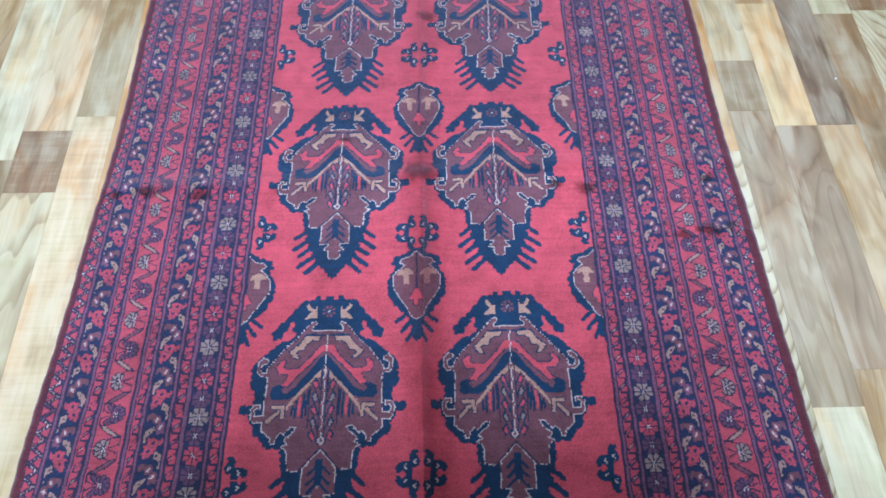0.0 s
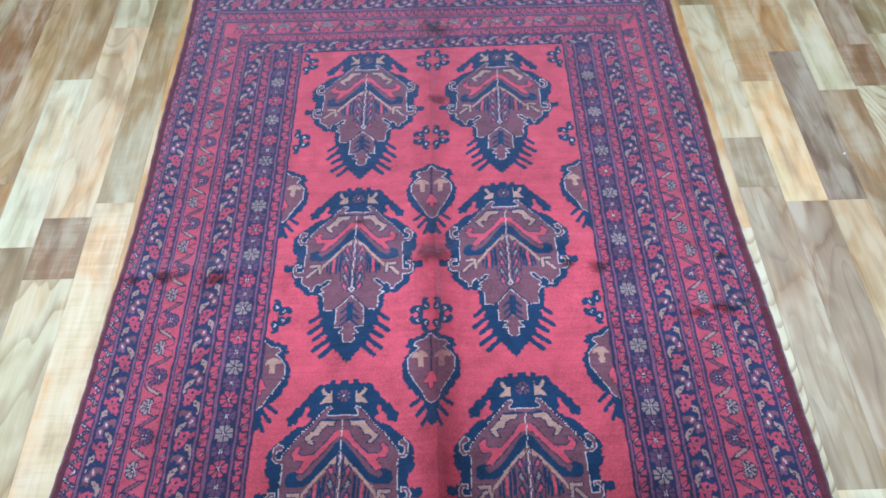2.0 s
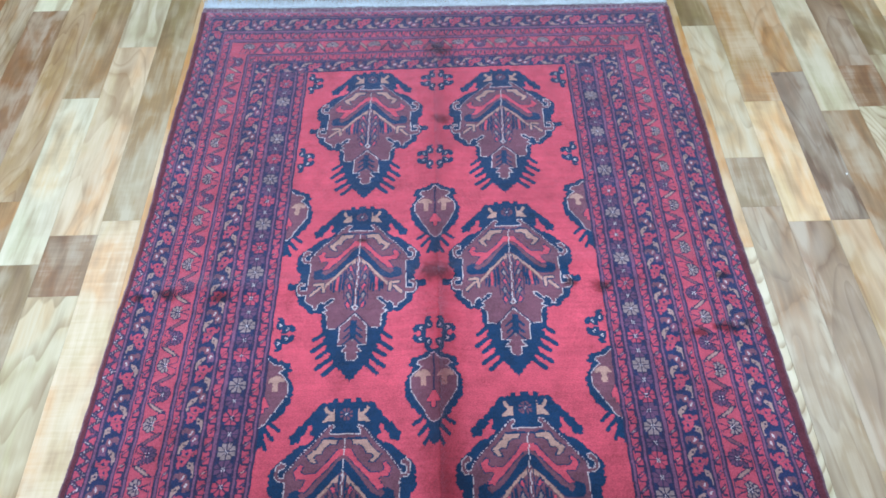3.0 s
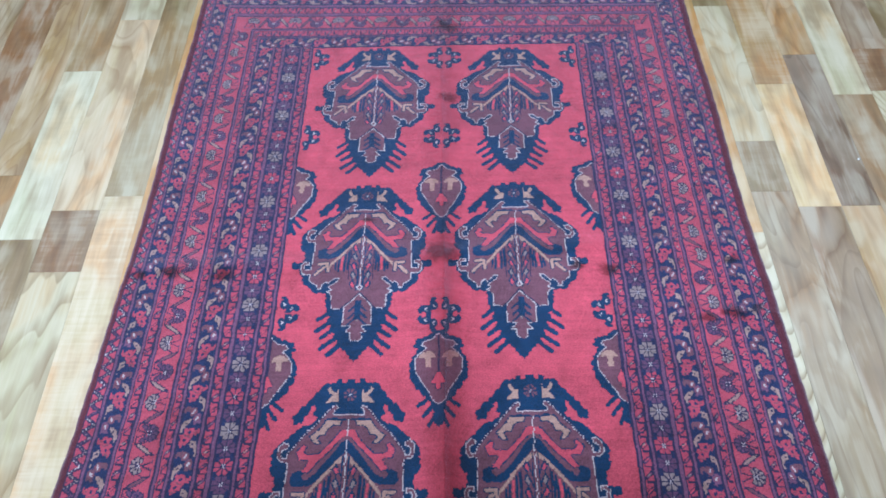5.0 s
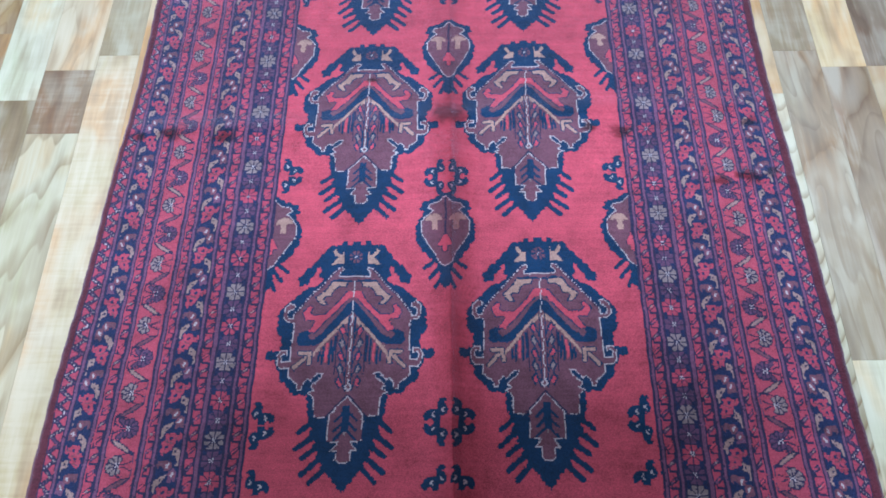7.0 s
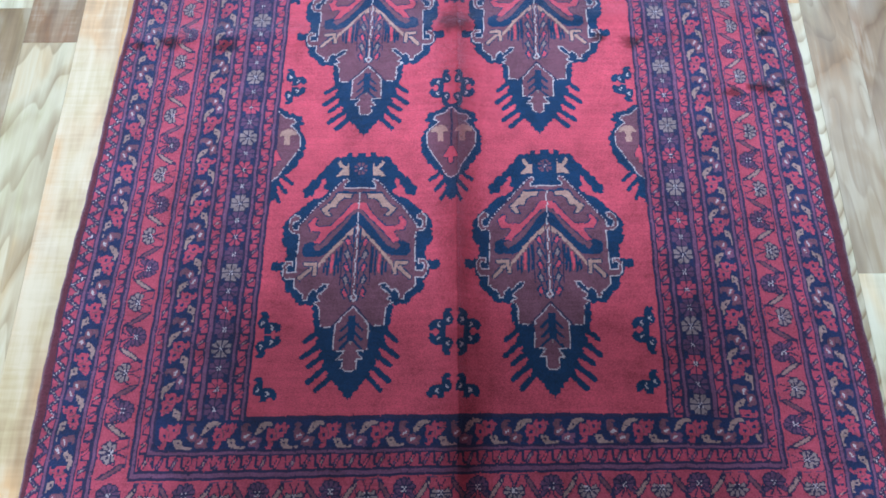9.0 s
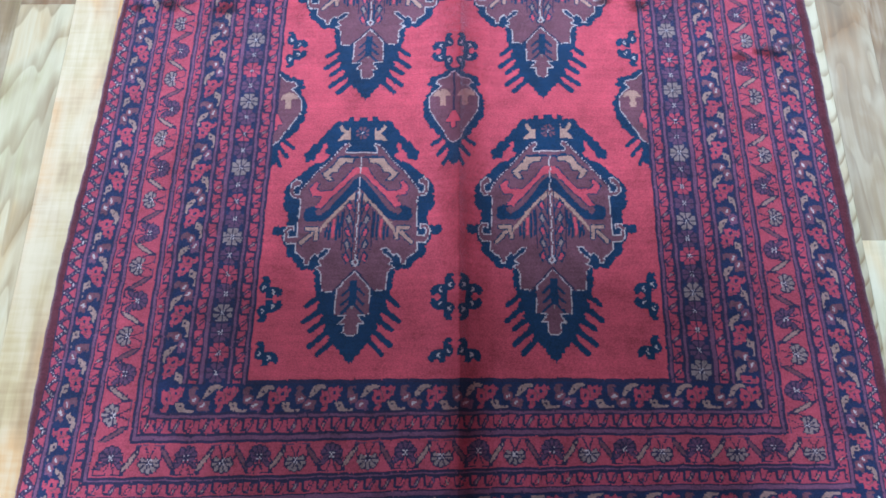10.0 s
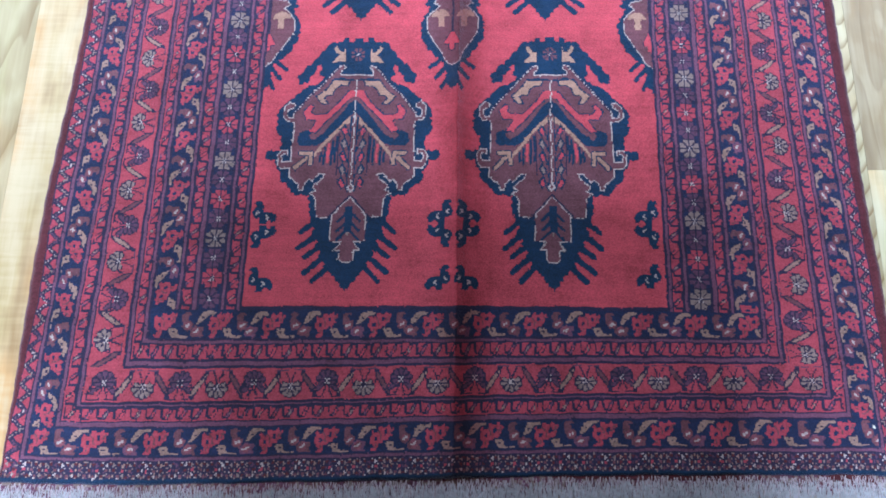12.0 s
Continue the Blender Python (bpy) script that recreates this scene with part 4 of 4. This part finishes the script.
# ---------------------------------------------------------------- rug: pile surface
def surface(x, y):
    """Lies of the rug, in metres: the pile's place over the floor for pattern millimetres."""
    wgt = 1.0 - 0.6 * np.clip((np.abs(x) - 330) / 310, 0, 1)
    gx = x + 12.0 * np.clip(y / 1389.0, -0.1, 1.2) * wgt + 2.2 * np.sin(y / 83.0) * np.clip((np.abs(x) - 480) / 160, 0, 1) * np.sign(x) * 0.8
    gx = gx + 13.0 * np.sign(x) * np.exp(-((np.abs(x) - 580) / 70.0) ** 2) * np.clip((250 - y) / 350, 0, 1)
    far = np.clip((y - 250) / 500, 0, 1)            # the sides draw in towards the far end
    gx = gx - np.sign(x) * far * (11.0 * np.clip((np.abs(x) - 420) / 160, 0, 1) + np.where(x < 0, 11.0, 5.0) * np.clip((np.abs(x) - 605) / 44, 0, 1))
    gx = gx - np.clip(-y / 200, 0, 1) * np.clip((-x - 596) / 30, 0, 1) * (10.0 - 13.0 * np.clip((-x - 629) / 20, 0, 1))
    gx = gx - 5.5 * np.clip((-x - 600) / 28, 0, 1) * np.clip((x + 649) / 18, 0, 1) * np.clip((y - 60) / 120, 0, 1) * np.clip((950 - y) / 300, 0, 1)
    gx = gx - 5.5 * np.clip((x - 615) / 30, 0, 1) * np.exp(-((y - 180) / 110.0) ** 2)
    gy = y + 2.0 * np.sin(x / 170.0 + 0.6) + 22.0 * np.clip((y - 1400) / 234, 0, 1.3) * np.clip(-x / 640, -0.4, 1.0)
    gx = gx + 0.4 * np.sin(y / 19.0 + 1.7 * np.sin(x / 61.0)) + 0.5 * np.sin(y / 7.3 + x / 37.0)
    gy = gy + 0.5 * np.sin(x / 21.0 + 1.9 * np.sin(y / 73.0)) + 0.5 * np.sin(x / 6.1 - y / 41.0)
    gy = gy + (0.021 * np.clip(x, -500, 560) + 2.0) * np.clip(-y / 120.0, 0, 1.2)
    z = np.full_like(gx, 8.0)
    # lengthwise fold
    fx = x - 4.0 - 4.0 * np.sin(y / 300.0) + 9.0 * np.clip(y / 300.0, 0, 1)
    rise = 17.0 + 8.0 * np.clip((760.0 - y) / 120.0, 0, 1)
    rise = rise * (0.35 + 0.65 * np.clip((y + 120.0) / 180.0, 0, 1))
    z = z + rise * np.where(fx > 0, np.exp(-np.abs(fx) / 28.0), np.exp(-np.abs(fx) / 70.0))
    # crosswise folds
    fy = y - 706.0 - 0.05 * x - 6.0 * np.sin(x / 120.0)
    part_way = 0.6 + 0.15 * np.exp(-(x / 90.0) ** 2) + 0.5 * np.exp(-((x + 480) / 130.0) ** 2)
    z = z + part_way * np.where(fy > 0, 6.5 * np.exp(-((fy - 36) / 24.0) ** 2), 6.5 * math.exp(-2.25) * np.exp(-np.abs(fy) / 12.0))
    fy2 = y - 590.0 + 0.10 * (x - 560)
    z = z + 5.0 * np.exp(-np.abs(fy2 - 10) / 14.0) * np.clip((x - 380) / 200, 0, 1)
    # slow waves
    z = z + 1.0 * np.sin(x / 95.0 + y / 160.0) * np.sin(y / 120.0 - 0.8) + 1.0
    # rolled edges
    d = np.minimum(np.minimum(x + HALF, HALF - x), np.minimum(y - LOW, HIGH - y))
    z = 0.6 + (z - 0.6) * (1 - np.exp(-np.clip(d, 0, None) / 2.0))
    # raised knots are moved towards the camera's foot so the pattern fits its view
    gx, gy = gx - (z - 8.0) / 1310.0 * (gx - 10.0), gy - (z - 8.0) / 1310.0 * (gy + 280.0)
    return gx / 1000.0, gy / 1000.0, z / 1000.0


# knots slip by one place here and there, so that no outline runs clean
slip = np.random.default_rng(9)
dj, di = (slip.integers(-1, 2, COLOUR.shape) * (slip.random(COLOUR.shape) < 0.06) for _ in range(2))
COLOUR = COLOUR[np.clip(np.arange(NY)[:, None] + dj, 0, NY - 1), np.clip(np.arange(NX)[None, :] + di, 0, NX - 1)]

rug = tagged(new("rug"), "red and navy hand-knotted wool rug with leaf medallions, fringed ends", "rug")
gx, gy = np.meshgrid(-HALF + K * np.arange(NX + 1), LOW + K * np.arange(NY + 1))
px, py, pz = surface(gx, gy)
jitter = np.random.default_rng(5)
pz = pz + jitter.normal(0, 0.00016, pz.shape)
px = px + jitter.normal(0, 0.00022, px.shape)
py = py + jitter.normal(0, 0.00022, py.shape)
NODES = np.stack([px, py, pz], axis=-1).reshape(-1, 3)


def knot_parts():
    order = np.argsort(PART, axis=None, kind="stable")
    ids, starts = np.unique(PART.ravel()[order], return_index=True)
    made = {}
    for pid, cells in zip(ids, np.split(order, starts[1:])):
        name, label, under = PARTS[pid]
        j, i = np.divmod(cells, NX)
        a = j * (NX + 1) + i
        quads = np.stack([a, a + 1, a + NX + 2, a + NX + 1], axis=1)
        used, local = np.unique(quads, return_inverse=True)
        tones, slots = np.unique(COLOUR.ravel()[cells], return_inverse=True)
        ob = new(name, mesh_of(name, NODES[used], local.reshape(-1, 4), [WOOL[t] for t in tones], slots.ravel(), True))
        made[pid] = ob
        ob.parent = made.get(under, rug)
        if label:
            tagged(ob, label)


knot_parts()

# backing under the pile
back = block("backing", (0.003, (LOW + HIGH) / 2000, 0.0022), (2 * HALF / 1000 - 0.10, (HIGH - LOW) / 1000 - 0.012, 0.0036), WOOL[BROWN], 0.001, rug)


# ---------------------------------------------------------------- rug: fringes
CORD = cord_material("fringe_cotton", (216, 226, 240))
CORD_BASE = cord_material("fringe_base_cotton", (206, 190, 208))
# dimmer copy of the fringe cotton: the near end's shade is in its colour
CORD_NEAR = cord_material("fringe_shaded_cotton", (188, 188, 206))


def strands(name, label, y_start, direction, count, length, spread, seed, material, thick, stagger=0.0):
    """Loose twisted threads: each a tapered four-sided tube along a wandering line."""
    r = np.random.default_rng(seed)
    steps = 6
    places, faces = [], []
    for k in range(count):
        x = -HALF + 4 + (2 * HALF - 8) * (k + r.uniform(-0.6, 0.6)) / count
        ln = length * r.uniform(0.6, 1.1)
        drift, curl, ph = r.normal(0, spread), r.uniform(1, 4), r.uniform(0, 6.28)
        w = thick * r.uniform(0.7, 1.3)
        lift = r.uniform(1.0, 4.0)
        y_root = y_start + direction * r.uniform(0, stagger)
        base = len(places)
        for s in range(steps + 1):
            f = s / steps
            cx = x + drift * f * f + curl * math.sin(ph + f * 5) * f
            cy = y_root + direction * ln * f
            ground = 4.2 * (1 - f) ** 2 + 1.6 + lift * math.sin(f * 3.14) * 0.6
            ww = w * (1 - 0.55 * f)
            for dx, dz in ((-ww, 0), (0, ww), (ww, 0), (0, -ww * 0.6)):
                places.append((cx + dx, cy, (ground + dz) / 1000))
        for s in range(steps):
            for q in range(4):
                a, b = base + s * 4 + q, base + s * 4 + (q + 1) % 4
                faces.append((a, b, b + 4, a + 4))
    places = np.array(places)
    sx, sy, _ = surface(places[:, 0], places[:, 1])
    verts = np.stack([sx, sy, places[:, 2]], axis=1)
    ob = new(name, mesh_of(name, verts, faces, [material], None, True))
    ob.parent = rug
    tagged(ob, label, kind="stuff")
    return ob


def woven_end(y_from, y_to):
    """The flat woven strip from which the fringe hangs."""
    nx, ny = 320, 6
    xs, ys = np.meshgrid(np.linspace(-HALF + 3, HALF - 3, nx + 1), np.linspace(y_from, y_to, ny + 1))
    sx, sy, _ = surface(xs, ys)
    r = np.random.default_rng(abs(int(y_from)))
    sz = 0.0030 + 0.0006 * r.random(xs.shape) + 0.0010 * np.sin(xs / 60.0)
    sz[-1] = 0.001
    a = (np.arange(ny)[:, None] * (nx + 1) + np.arange(nx)[None, :]).ravel()
    quads = np.stack([a, a + 1, a + nx + 2, a + nx + 1], axis=1)
    if y_to < y_from:
        quads = quads[:, ::-1]
    tones = r.integers(0, 3, len(quads))
    ob = new("woven_end", mesh_of("woven_end", np.stack([sx, sy, sz], -1).reshape(-1, 3), quads, [WOOL[PLUM], WOOL[PURPLE], WOOL[PALE]], tones, True))
    ob.parent = rug
    tagged(ob, "flat mauve woven end strip")


woven_end(LOW + 2, LOW - 27)
woven_end(HIGH - 2, HIGH + 20)
strands("fringe_base", "short pale twisted fringe knots", LOW + 1, -1, 2600, 15, 1.6, 1, CORD_BASE, 0.50, 24)
strands("fringe", "loose pale blue-grey cotton fringe", LOW - 6, -1, 2600, 46, 4, 2, CORD_NEAR, 0.50, 22)
strands("fringe_base", "short pale twisted fringe knots", HIGH - 2, 1, 900, 16, 3.0, 3, CORD_BASE, 0.55, 8)
strands("fringe", "loose pale blue-grey cotton fringe", HIGH + 6, 1, 3400, 40, 9, 4, CORD, 0.85, 10)

# ---------------------------------------------------------------- floor strips
lay_strips()


# ---------------------------------------------------------------- lint
def lint(x, y, z, seed):
    """A pinch of white fluff: a few crossed, bent threads round a lump."""
    r = random.Random(seed)
    bm = bmesh.new()
    bmesh.ops.create_icosphere(bm, subdivisions=1, radius=0.0016)
    for k in range(4):
        turn = Matrix.Rotation(r.uniform(0, 6.28), 4, "Z") @ Matrix.Rotation(r.uniform(-0.4, 0.4), 4, "Y")
        bmesh.ops.create_cone(bm, cap_ends=True, segments=5, radius1=0.0006, radius2=0.0002, depth=0.006, matrix=turn @ Matrix.Rotation(radians(90), 4, "Y"))
    for v in bm.verts:
        v.co += Vector((r.uniform(-1, 1), r.uniform(-1, 1), r.uniform(-1, 1))) * 0.0004
        v.co.z = max(v.co.z * 0.6, -0.0008)
    me = bpy.data.meshes.new("lint")
    bm.to_mesh(me)
    bm.free()
    me.materials.append(FLUFF)
    ob = tagged(new("lint", me), "small pinch of white lint lying loose", "lint", "specks of lint")
    ob.location = (x, y, z + 0.0008)


FLUFF = cord_material("white_fluff", (244, 244, 246))
lint(0.917, 0.992, 0.0, 1)
lint(-0.621, 1.455, 0.0, 2)
lint(0.608, -0.174, 0.009, 3)
